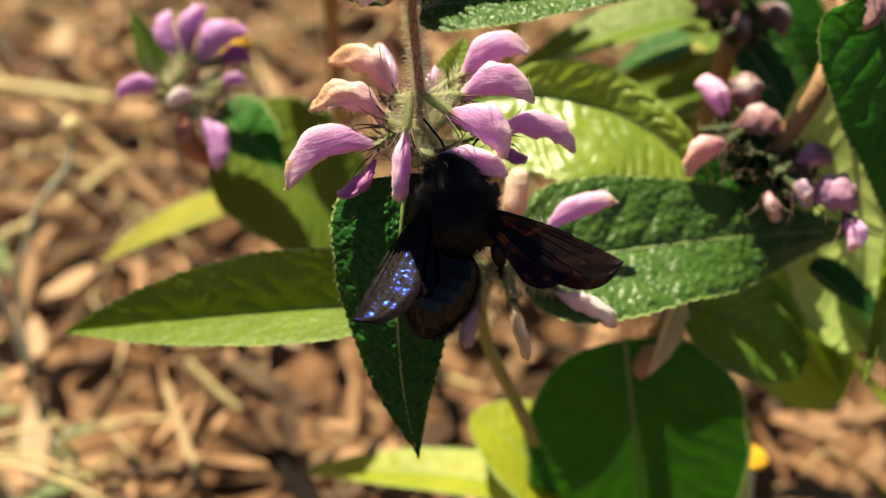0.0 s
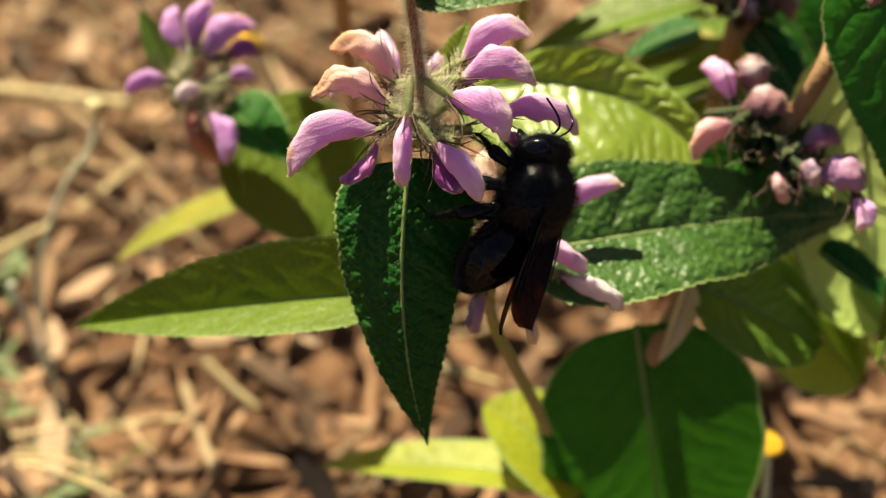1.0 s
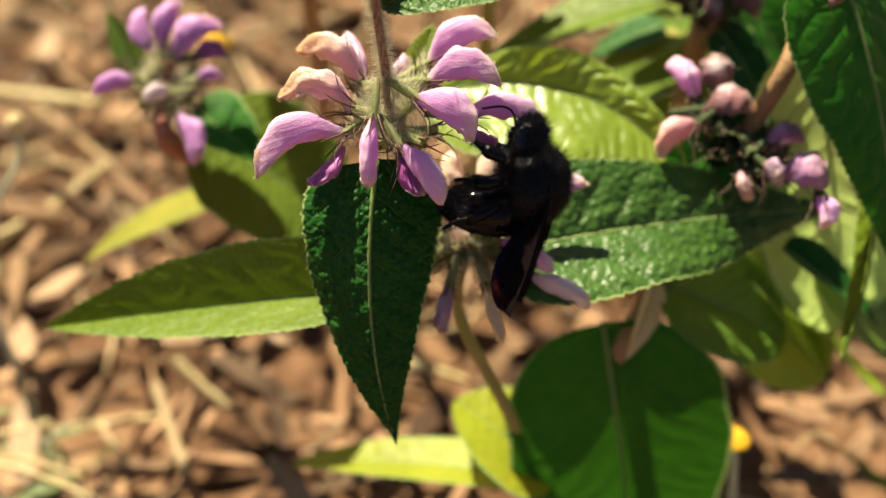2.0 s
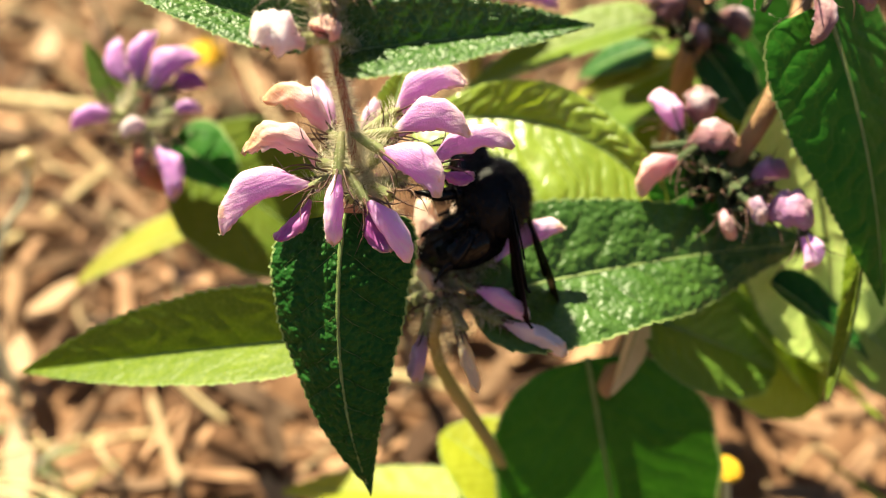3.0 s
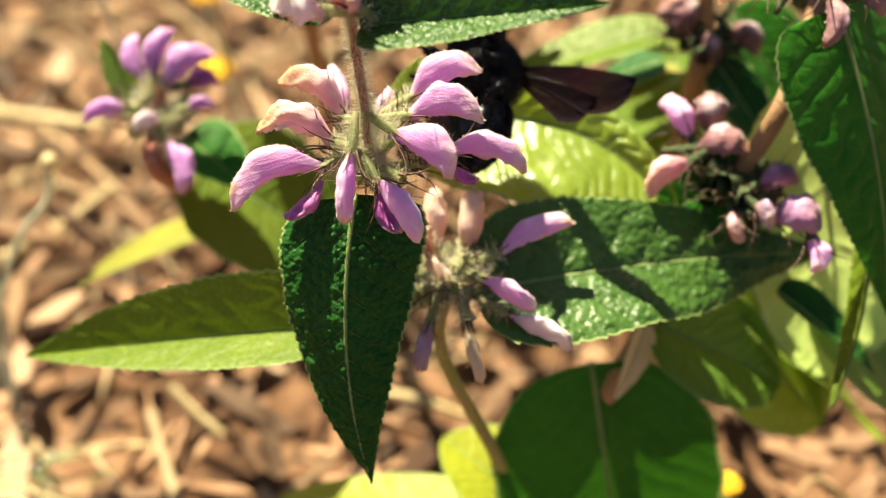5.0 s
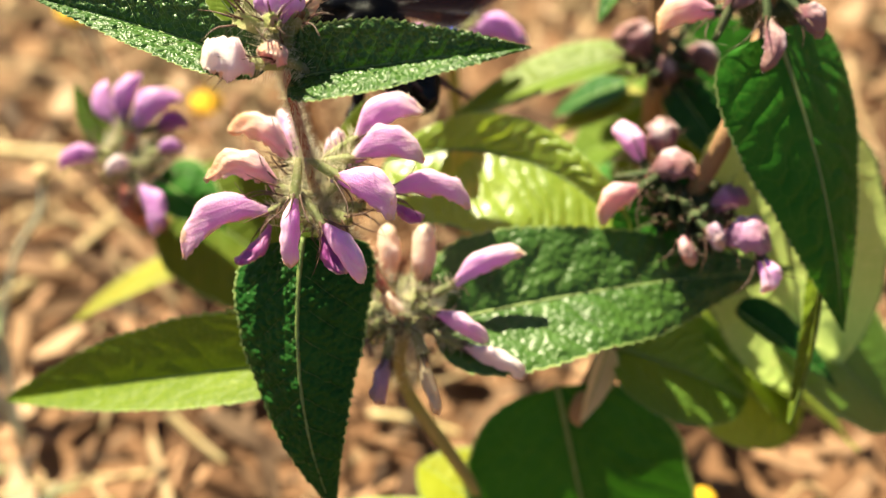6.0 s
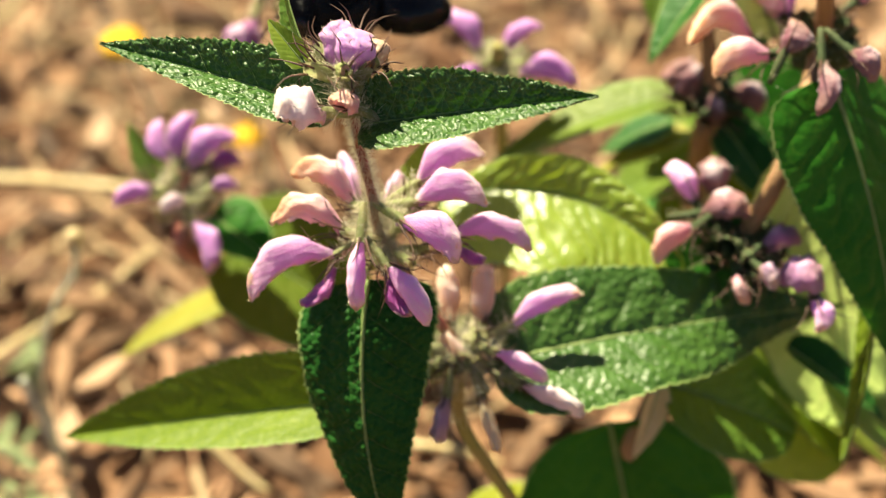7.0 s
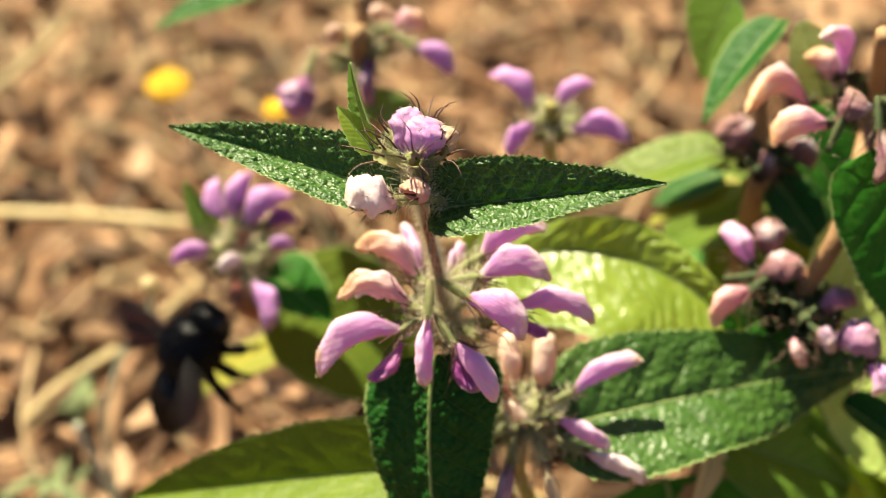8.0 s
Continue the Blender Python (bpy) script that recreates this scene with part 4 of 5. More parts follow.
# ---- plant behind at the right ----
B_TOP, B_ONE = (0.0445, 0.0696, 0.1193), (0.0450, 0.0649, 0.1061)
rear = thing("flowering_plant", (B_ONE[0], B_ONE[1] + 0.03, 0.0), "out-of-focus plant with faded mauve flower whorls", "plant")
WITHERED.append(rear)
stem(rear, [B_TOP, B_ONE, (0.0440, 0.0627, 0.0954), (B_ONE[0], B_ONE[1] + 0.03, 0.0)], 0.0015, 0.0022, STEM_TAN)
whorl(rear, B_ONE, UP, 9, 31)
flower(rear, (0.0433, 0.0645, 0.1085), (0.0383, 0.0687, 0.1128), 0.0072, MAUVE, wide=0.9, wrinkle=0.3)
flower(rear, (0.0446, 0.0644, 0.1098), (0.0463, 0.0594, 0.1063), 0.0050, MAUVE, wrinkle=0.3)
flower(rear, (0.0487, 0.0658, 0.1098), (0.0544, 0.0629, 0.1069), 0.0058, MAUVE, wrinkle=0.3)
flower(rear, (0.0501, 0.0708, 0.1119), (0.0532, 0.0756, 0.1168), 0.0055, MAUVE, wrinkle=0.3)
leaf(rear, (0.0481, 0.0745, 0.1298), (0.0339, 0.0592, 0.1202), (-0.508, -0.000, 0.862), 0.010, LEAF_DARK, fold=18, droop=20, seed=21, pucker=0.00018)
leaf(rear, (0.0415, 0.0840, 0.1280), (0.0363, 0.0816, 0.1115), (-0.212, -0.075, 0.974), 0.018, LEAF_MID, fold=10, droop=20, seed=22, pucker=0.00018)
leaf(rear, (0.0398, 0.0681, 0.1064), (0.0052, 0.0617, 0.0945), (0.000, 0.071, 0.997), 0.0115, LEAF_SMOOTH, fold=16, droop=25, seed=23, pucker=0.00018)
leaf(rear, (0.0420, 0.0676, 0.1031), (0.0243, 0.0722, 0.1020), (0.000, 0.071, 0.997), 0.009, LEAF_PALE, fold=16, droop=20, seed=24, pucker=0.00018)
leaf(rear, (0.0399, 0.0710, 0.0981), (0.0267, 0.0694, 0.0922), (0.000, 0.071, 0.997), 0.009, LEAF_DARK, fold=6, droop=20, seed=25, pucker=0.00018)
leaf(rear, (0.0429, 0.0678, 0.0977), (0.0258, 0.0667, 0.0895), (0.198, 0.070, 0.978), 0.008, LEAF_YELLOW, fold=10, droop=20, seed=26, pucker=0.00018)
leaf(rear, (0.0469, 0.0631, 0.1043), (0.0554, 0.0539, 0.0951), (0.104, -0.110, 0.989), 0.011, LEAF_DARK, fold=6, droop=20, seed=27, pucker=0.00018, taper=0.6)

leaf(rear, (0.0559, 0.0762, 0.0920), (0.0291, 0.0736, 0.0752), (0.100, 0.071, 0.992), 0.022, LEAF_OLIVE, fold=12, droop=25, seed=29, pucker=0.00018, taper=0.7)
leaf(rear, (0.0506, 0.0750, 0.0837), (0.0509, 0.0641, 0.0516), (-0.198, -0.000, 0.980), 0.026, LEAF_OLIVE, fold=12, droop=25, seed=30, pucker=0.00018, taper=0.7)
leaf(rear, (0.0511, 0.0802, 0.1016), (0.0655, 0.0720, 0.0849), (0.199, -0.352, 0.915), 0.022, LEAF_MATT, fold=8, droop=25, seed=35, pucker=0.00018, taper=0.6)
leaf(rear, (0.0472, 0.0799, 0.0956), (0.0351, 0.0765, 0.0837), (-0.100, 0.071, 0.992), 0.012, LEAF_OLIVE, fold=12, droop=25, seed=36, pucker=0.00018, taper=0.7)

# Extra leaf, hidden behind the others, added to cast shade on the mulch.
leaf(rear, (0.0496, 0.0823, 0.0556), (0.0250, 0.0849, 0.0540), (0.000, 0.141, 0.990), 0.03, LEAF_MATT, fold=8, droop=20, seed=38, pucker=0.00018, rise=0.4, taper=0.5)

# ---- plant at the left ----
L_TOP = (-0.0472, 0.0562, 0.0945)
left = thing("flowering_plant", (L_TOP[0] + 0.04, L_TOP[1] + 0.07, 0.0), "out-of-focus plant with a loose pink flower whorl", "plant")
stem(left, [(-0.0468, 0.0576, 0.1016), L_TOP, (-0.0437, 0.0544, 0.0814), (L_TOP[0] + 0.04, L_TOP[1] + 0.07, 0.0)], 0.0014, 0.002, STEM)
whorl(left, L_TOP, UP, 10, 41)
flower(left, (-0.0487, 0.0591, 0.1003), (-0.0520, 0.0650, 0.1062), 0.0045, LILAC, up=(-0.921, -0.000, 0.391))
flower(left, (-0.0478, 0.0580, 0.1020), (-0.0454, 0.0645, 0.1085), 0.0046, LILAC, up=(-0.667, -0.236, 0.707))
flower(left, (-0.0464, 0.0572, 0.1013), (-0.0381, 0.0620, 0.1060), 0.0057, LILAC, up=(-0.389, 0.412, 0.824))
flower(left, (-0.0431, 0.0590, 0.1002), (-0.0370, 0.0599, 0.1011), 0.0040, LIP)
flower(left, (-0.0504, 0.0556, 0.0968), (-0.0599, 0.0552, 0.0964), 0.0040, LILAC)
flower(left, (-0.0454, 0.0525, 0.0979), (-0.0507, 0.0510, 0.0978), 0.0036, PALE)
flower(left, (-0.0424, 0.0547, 0.0987), (-0.0372, 0.0546, 0.1000), 0.0029, LILAC)
flower(left, (-0.0454, 0.0505, 0.0959), (-0.0412, 0.0426, 0.0908), 0.0050, LILAC, up=(0.848, -0.075, 0.525))
leaf(left, (-0.0511, 0.0602, 0.0957), (-0.0579, 0.0680, 0.1035), (-0.704, -0.000, 0.711), 0.0065, LEAF_MID, fold=20, droop=10, seed=31, pucker=0.00018)
leaf(left, (-0.0438, 0.0575, 0.0902), (-0.0313, 0.0480, 0.0863), (-0.101, -0.000, 0.995), 0.013, LEAF_MATT, fold=18, droop=20, seed=32, pucker=0.00018)
leaf(left, (-0.0431, 0.0593, 0.0835), (-0.0165, 0.0509, 0.0666), (0.000, -0.275, 0.962), 0.028, LEAF_OLIVE, fold=10, droop=20, seed=33, pucker=0.0004, rise=0.4, taper=0.6, cells=0.0, uneven=0.6)
leaf(left, (-0.0402, 0.0624, 0.0640), (-0.0678, 0.0617, 0.0491), (0.000, 0.359, 0.933), 0.021, LEAF_YELLOW, fold=8, droop=15, seed=34, pucker=0.00018, taper=0.5, rise=0.45)

# ---- plants behind ----
def far_plant(base, label):
    return thing("flowering_plant", base, label, "plant", "out-of-focus flowers behind")


C1 = (0.0087, 0.0717, 0.1100)
far1 = far_plant((C1[0], C1[1] + 0.05, 0.0), "out-of-focus plant with four open pink flowers")
stem(far1, [(0.0088, 0.0745, 0.1072), C1, (C1[0], C1[1] + 0.05, 0.0)], 0.0008, 0.0014, STEM_LOW)
whorl(far1, C1, UP, 8, 51)
flower(far1, (0.0063, 0.0723, 0.1135), (-0.0010, 0.0775, 0.1187), 0.0048, LILAC, up=(0.588, 0.416, 0.693))
flower(far1, (0.0093, 0.0719, 0.1131), (0.0159, 0.0760, 0.1172), 0.0040, LILAC, up=(-0.436, 0.463, 0.772))
flower(far1, (0.0067, 0.0694, 0.1134), (0.0006, 0.0648, 0.1102), 0.0043, LILAC)
flower(far1, (0.0116, 0.0679, 0.1119), (0.0224, 0.0657, 0.1126), 0.0057, LILAC, arch=0.16)
C2 = (-0.0258, 0.0894, 0.1122)
far2 = far_plant((C2[0], C2[1] + 0.06, 0.0), "out-of-focus plant with a dark stem and purple flowers")
stem(far2, [(-0.0254, 0.0943, 0.1241), (-0.0248, 0.0907, 0.1178), C2, (C2[0], C2[1] + 0.06, 0.0)], 0.0013, 0.002, STEM_TAN)
whorl(far2, C2, UP, 9, 52)
flower(far2, (-0.0352, 0.0843, 0.1142), (-0.0381, 0.0779, 0.1092), 0.0074, PLUM, wide=0.8, wrinkle=0.3)
flower(far2, (-0.0237, 0.0865, 0.1164), (-0.0244, 0.0792, 0.1105), 0.0054, PLUM, wrinkle=0.3)
flower(far2, (-0.0159, 0.0874, 0.1173), (-0.0083, 0.0832, 0.1144), 0.0053, LILAC)
flower(far2, (-0.0201, 0.0913, 0.1184), (-0.0133, 0.0919, 0.1189), 0.0056, PEACH)
flower(far2, (-0.0234, 0.0930, 0.1172), (-0.0201, 0.0955, 0.1197), 0.0056, TAN)
flower(far2, (-0.0274, 0.0908, 0.1178), (-0.0321, 0.0902, 0.1172), 0.0046, TAN)
leaf(far2, (-0.0261, 0.0843, 0.1057), (-0.0137, 0.0836, 0.1022), (0.000, -0.000, 1.000), 0.010, LEAF_MID, fold=10, seed=41, pucker=0.0002)
leaf(far2, (-0.0422, 0.0996, 0.1224), (-0.0648, 0.0946, 0.1174), (0.000, -0.000, 1.000), 0.008, LEAF_DARK, fold=16, seed=42, pucker=0.0002)


# ---- yellow flower heads and dry stalks ----
def yellow_head(at, radius, seed):
    at = Vector(at)
    ob = thing("yellow_flower", (at.x + 0.01, at.y + 0.01, 0.0), "small round yellow flower head on a thin stalk", "flower", "yellow flower heads")
    rnd = random.Random(seed)
    bm = bmesh.new()
    blob(bm, [(-radius * 0.2, 0, 0, 0), (-radius * 0.16, radius * 0.7, radius * 0.7, 0), (0, radius, radius, 0), (radius * 0.16, radius * 0.8, radius * 0.8, 0), (radius * 0.24, radius * 0.4, radius * 0.4, 0), (radius * 0.26, 0, 0, 0)], 16)
    for _ in range(120):
        a, r = rnd.random() * 6.283, radius * 0.95 * math.sqrt(rnd.random())
        x = radius * 0.26 * math.sqrt(max(0.0, 1 - (r / radius) ** 2))
        spike(bm, (x * 0.8, r * math.cos(a), r * math.sin(a)), (x + radius * 0.18, r * math.cos(a) * 1.05, r * math.sin(a) * 1.05), radius * 0.08)
    part("flower_head", bm, YELLOW, ob, m=frame_of(at, (0.1 * rnd.random(), -0.1, 1), (0, 1, 0)))
    stem(ob, [at - Vector((0, 0, radius * 0.2)), at + Vector((0.004, 0.004, -0.03)), (at.x + 0.01, at.y + 0.01, 0.0)], 0.0006, 0.0008, GREY_STALK, n=12, name="stalk")


yellow_head((-0.0752, 0.1343, 0.0722), 0.0052, 1)
yellow_head((-0.0491, 0.1222, 0.0743), 0.0035, 2)
yellow_head((-0.0478, 0.1207, 0.0559), 0.0038, 3)
yellow_head((0.0508, 0.0138, 0.0521), 0.0026, 4)


def stalk(name, pts, r0, r1, material, label, head=0.0):
    bm = bmesh.new()
    line = smooth_line(pts, 30)
    tube(bm, line, [r0 + (r1 - r0) * i / 29 for i in range(30)], 7)
    if head:
        ob = thing(name, line[-1], label, "stalk", "dry stalks")
        part("stalk", bm, material, ob, m=Matrix.Identity(4))
        b2 = bmesh.new()
        blob(b2, egg(-head, head, head * 0.9, head * 0.9), 12)
        part("seed_head", b2, STRAW, ob, m=frame_of(line[0], line[0] - line[1], (0, 1, 0)))
        return ob
    return tagged(new(name, mesh_of(bm, name, material)), label, "stalk", "dry stalks")


seed_stalk = stalk("dry_stalk", [(-0.0749, 0.0801, 0.0675), (-0.0756, 0.0765, 0.0610), (-0.0811, 0.0746, 0.0536), (-0.0856, 0.0724, 0.0429), (-0.0889, 0.0706, 0.0298), (-0.0873, 0.0631, 0.0082)], 0.0006, 0.0007, GREY_STALK, "thin grey-green stalk with a dried seed head", 0.0019)
stalk("straw", [(-0.1315, 0.1479, 0.0223), (-0.1070, 0.1469, 0.0212), (-0.0806, 0.1448, 0.0191)], 0.0016, 0.0014, STRAW, "pale dry straw lying over the mulch")
stalk("straw", [(-0.1072, 0.1122, 0.0007), (-0.0916, 0.1190, 0.0074), (-0.0760, 0.1277, 0.0161)], 0.0014, 0.001, STRAW, "pale dry straw lying over the mulch")
stalk("straw", [(-0.0940, 0.0464, 0.0055), (-0.0779, 0.0437, 0.0029), (-0.0528, 0.0321, -0.0017)], 0.0009, 0.0006, STRAW, "pale dry straw lying over the mulch")
stalk("dry_stalk", [(-0.0912, 0.0652, 0.0385), (-0.0892, 0.0632, 0.0308), (-0.0876, 0.0615, 0.0207), (-0.0865, 0.0638, 0.0018)], 0.0008, 0.0008, GREY_STALK, "bent grey-green dry stalk over the mulch")
stalk("straw", [(-0.0953, 0.0519, 0.0040), (-0.0832, 0.0559, 0.0037), (-0.0692, 0.0603, 0.0024)], 0.0007, 0.0004, STRAW, "pale dry straw lying over the mulch")
stalk("straw", [(-0.0928, 0.0427, 0.0090), (-0.0826, 0.0417, 0.0080), (-0.0722, 0.0393, 0.0070)], 0.0011, 0.0005, STRAW, "pale dry straw lying over the mulch")
stalk("straw", [(-0.1437, 0.2002, 0.0179), (-0.1307, 0.2076, 0.0253), (-0.1209, 0.2145, 0.0323)], 0.0016, 0.0014, STRAW, "pale dry straw lying over the mulch")
stalk("straw", [(-0.1120, 0.0847, 0.0156), (-0.1041, 0.0942, 0.0180), (-0.0919, 0.1028, 0.0195)], 0.0011, 0.0009, STRAW, "pale dry straw lying over the mulch")
stalk("straw", [(-0.0555, 0.0678, 0.0128), (-0.0494, 0.0636, 0.0086), (-0.0434, 0.0603, 0.0053)], 0.0011, 0.0008, STRAW, "pale dry straw lying over the mulch")
stalk("straw", [(-0.0125, 0.0675, 0.0125), (-0.0041, 0.0667, 0.0118), (0.0067, 0.0643, 0.0094)], 0.0010, 0.0008, STRAW, "pale dry straw lying over the mulch")
stalk("straw", [(-0.0596, 0.0641, 0.0090), (-0.0554, 0.0526, 0.0090), (-0.0507, 0.0402, 0.0090)], 0.0012, 0.0012, LITTER, "dull brown straw lying over the mulch")
stalk("straw", [(-0.0881, 0.0342, 0.0220), (-0.0795, 0.0343, 0.0213), (-0.0685, 0.0299, 0.0220)], 0.0006, 0.0003, STRAW, "pale dry straw lying over the mulch")
stalk("straw", [(-0.0852, 0.0332, 0.0219), (-0.0764, 0.0296, 0.0224), (-0.0646, 0.0230, 0.0242)], 0.0006, 0.0003, STRAW, "pale dry straw lying over the mulch")
stalk("straw", [(-0.0895, 0.0402, 0.0215), (-0.0831, 0.0421, 0.0210), (-0.0767, 0.0441, 0.0213)], 0.0005, 0.0004, STRAW, "pale dry straw lying over the mulch")
stalk("straw", [(-0.0719, 0.0535, 0.0077), (-0.0631, 0.0566, 0.0065), (-0.0585, 0.0575, 0.0062)], 0.0008, 0.0006, STRAW, "pale dry straw lying over the mulch")
stalk("straw", [(-0.0887, 0.0360, 0.0217), (-0.0832, 0.0365, 0.0212), (-0.0776, 0.0358, 0.0212)], 0.0004, 0.0002, STRAW, "pale dry straw lying over the mulch")
stalk("grass_blade", [(0.0744, 0.0295, 0.0311), (0.0796, 0.0291, 0.0264), (0.0885, 0.0292, 0.0166)], 0.0002, 0.0009, LEAF_PALE, "thin green grass blade")
stalk("grass_blade", [(-0.0723, 0.0381, 0.0044), (-0.0761, 0.0424, 0.0157), (-0.0821, 0.0469, 0.0258)], 0.0006, 0.0002, LEAF_MID, "thin green grass blade")
stalk("grass_blade", [(-0.0858, 0.0282, 0.0086), (-0.0771, 0.0322, 0.0126), (-0.0624, 0.0421, 0.0182)], 0.0006, 0.0002, LEAF_MID, "thin green grass blade")

def weed(at, height, seed):
    """A thin grey-green sprig with narrow drooping leaves."""
    rnd = random.Random(seed)
    at = Vector(at)
    ob = thing("weed", (at.x, at.y, 0.0), "thin grey-green weed growing through the mulch", "weed", "small weeds")
    top = at + Vector((rnd.uniform(-0.012, 0.012), rnd.uniform(-0.008, 0.008), height))
    pts = [at, at.lerp(top, 0.5) + Vector((rnd.uniform(-0.004, 0.004), 0, 0)), top]
    stem(ob, pts, 0.0006, 0.0003, GREY_STALK, n=14, name="stalk")
    line = smooth_line(pts, 12)
    for k in range(7):
        a = rnd.random() * 6.283
        p = line[3 + k]
        out = Vector((math.cos(a), math.sin(a), 0.5 - 0.6 * rnd.random())) * (0.006 + 0.006 * rnd.random())
        leaf(ob, p, p + out, (0, 0, 1), 0.0018, LEAF_GREY, fold=15, droop=30, seed=60 + seed * 7 + k, teeth=0, tooth=0.0, pucker=0.0001, name="narrow_leaf")


for k, (px, py, ph) in enumerate(((-0.094, 0.052, 0.018), (-0.086, 0.040, 0.014), (-0.078, 0.030, 0.013), (-0.098, 0.070, 0.024), (-0.070, 0.022, 0.012), (-0.103, 0.090, 0.022))):
    weed((px, py, 0.002), ph, k + 1)

# ---- carpenter bee ----
MM = 0.00103
bee = thing("carpenter_bee", (0, 0, 0), "large black carpenter bee with dark violet wings", "bee")
bm = bmesh.new()
blob(bm, [(x * MM, y * MM, z * MM, c * MM) for x, y, z, c in egg(-5.3, 5.2, 5.2, 4.8, 0.0, 14, 0.42)], 24)
thorax = part("thorax", bm, CUTICLE, bee)


def fur(parent, x0, x1, ry, rz, count, length, seed, m=None):
    rnd = random.Random(seed)
    bm = bmesh.new()
    for _ in range(count):
        n = Vector((rnd.gauss(0, 1), rnd.gauss(0, 1), rnd.gauss(0, 1))).normalized()
        p = Vector(((x0 + x1) / 2 + n.x * (x1 - x0) / 2, n.y * ry, n.z * rz)) * 0.98
        d = (n + Vector((-0.5, 0, 0)) + Vector((rnd.gauss(0, 0.3), rnd.gauss(0, 0.3), rnd.gauss(0, 0.3)))).normalized()
        spike(bm, p * MM, (p + d * length * (0.5 + rnd.random())) * MM, 0.038 * MM)
    part("fur", bm, FUR, parent, m=m, kind="stuff")


fur(thorax, -5.3, 5.2, 5.2, 4.8, 9000, 1.35, 3)
bm = bmesh.new()
blob(bm, [(x * MM, y * MM, z * MM, c * MM) for x, y, z, c in egg(-2.3, 2.5, 4.0, 3.5, 0.0, 12, 0.4)], 22)
HEAD = pose(5.4 * MM, 0, -0.9 * MM, 0, 22, 0)
head = part("head", bm, CUTICLE, bee, m=HEAD)
fur(head, -2.35, 2.55, 4.15, 3.65, 3600, 1.0, 4, HEAD)
for sgn in (1, -1):
    bm = bmesh.new()
    blob(bm, [(x * MM, y * MM, z * MM, c * MM) for x, y, z, c in egg(-1.3, 1.3, 0.9, 2.1, 0.0, 8, 0.45)], 14)
    part("eye", bm, EYE_BLACK, head, m=HEAD @ pose(0.6 * MM, sgn * 3.2 * MM, 0.1 * MM, 0, 0, 0))
    bm = bmesh.new()
    pts = [Vector(p) * MM for p in ((1.9, sgn * 1.2, 1.2), (2.9, sgn * 2.2, 3.2), (4.4, sgn * 3.4, 3.6), (6.8, sgn * 4.6, 2.6))]
    tube(bm, smooth_line(pts, 12), [0.16 * MM] * 12, 6)
    part("antenna", bm, CHITIN, head, m=HEAD)
    bm = bmesh.new()
    pts = [Vector(p) * MM for p in ((1.6, sgn * 1.4, -2.0), (2.8, sgn * 1.2, -2.6), (3.6, sgn * 0.3, -2.9))]
    tube(bm, smooth_line(pts, 8), [0.55 * MM * (1 - 0.6 * i / 7) for i in range(8)], 7)
    part("mandible", bm, CHITIN, head, m=HEAD)
# abdomen, hinged behind the thorax
bm = bmesh.new()
st = [(0.3, 0, 0, 0)]
PROFILE = [2.2, 4.0, 4.6, 4.7, 4.5, 3.9, 2.8, 1.0]
for i in range(36):
    u = i / 35 * 6.999
    k = int(u)
    r = PROFILE[k] + (PROFILE[k + 1] - PROFILE[k]) * (u - k)
    r *= 1 + 0.035 * (1 - (u % 1.0)) * (1 if u > 0.8 else 0)
    st.append((-u * 1.8, r, r * 0.82, -0.1 * u))
st.append((-12.9, 0, 0, -0.8))
blob(bm, [(x * MM, y * MM, z * MM, c * MM) for x, y, z, c in st], 26)
ABD = pose(-4.2 * MM, 0, -0.4 * MM)
abdomen = part("abdomen", bm, CHITIN, bee, m=ABD)
rnd = random.Random(8)
bm = bmesh.new()
for _ in range(4200):
    u = rnd.uniform(0.4, 6.9)
    k = int(u)
    r = PROFILE[k] + (PROFILE[k + 1] - PROFILE[k]) * (u - k)
    a = rnd.random() * 6.283
    if math.sin(a) > 0.3 and rnd.random() < 0.85:
        continue
    p = Vector((-u * 1.8, r * math.cos(a), r * 0.82 * math.sin(a) - 0.1 * u))
    d = Vector((-0.9, math.cos(a), math.sin(a)))
    spike(bm, p * MM, (p + d * (0.4 + 0.6 * rnd.random())) * MM, 0.04 * MM)
part("fur", bm, FUR, abdomen, m=ABD, kind="stuff")


def wing_mesh(length, width, sgn):
    """Lies from the hinge towards -x, its leading edge outwards (sgn), with folds and slight camber."""
    bm = bmesh.new()
    ns, nw = 26, 8
    rows = []
    for i in range(ns + 1):
        s = i / ns
        lead = width * 0.12 * math.sin(math.pi * s) + 0.02 * width
        chord = width * (0.12 + 0.88 * min(1, s / 0.62) ** 0.8) * (math.sqrt(max(0.0, 1 - ((s - 0.62) / 0.38) ** 2.4)) if s > 0.62 else 1)
        row = []
        for j in range(nw + 1):
            v = j / nw
            y = lead - chord * v
            z = 0.25 * math.sin(v * 14 + s * 4) * v * (0.4 + s) + 0.35 * math.sin(math.pi * v) + 0.5 * s * s * (v - 0.5)
            row.append(bm.verts.new((-length * s * MM, sgn * y * MM, z * 0.6 * MM)))
        rows.append(row)
    for a, b in zip(rows, rows[1:]):
        for j in range(nw):
            bm.faces.new((a[j], a[j + 1], b[j + 1], b[j]))
    bmesh.ops.remove_doubles(bm, verts=bm.verts, dist=1e-6)
    return bm


VEINS = ((0.0, 0.0, 0.2), (0.1, 0.12, 0.14), (0.3, 0.35, 0.09), (0.5, 0.62, 0.08), (0.7, 0.9, 0.08))


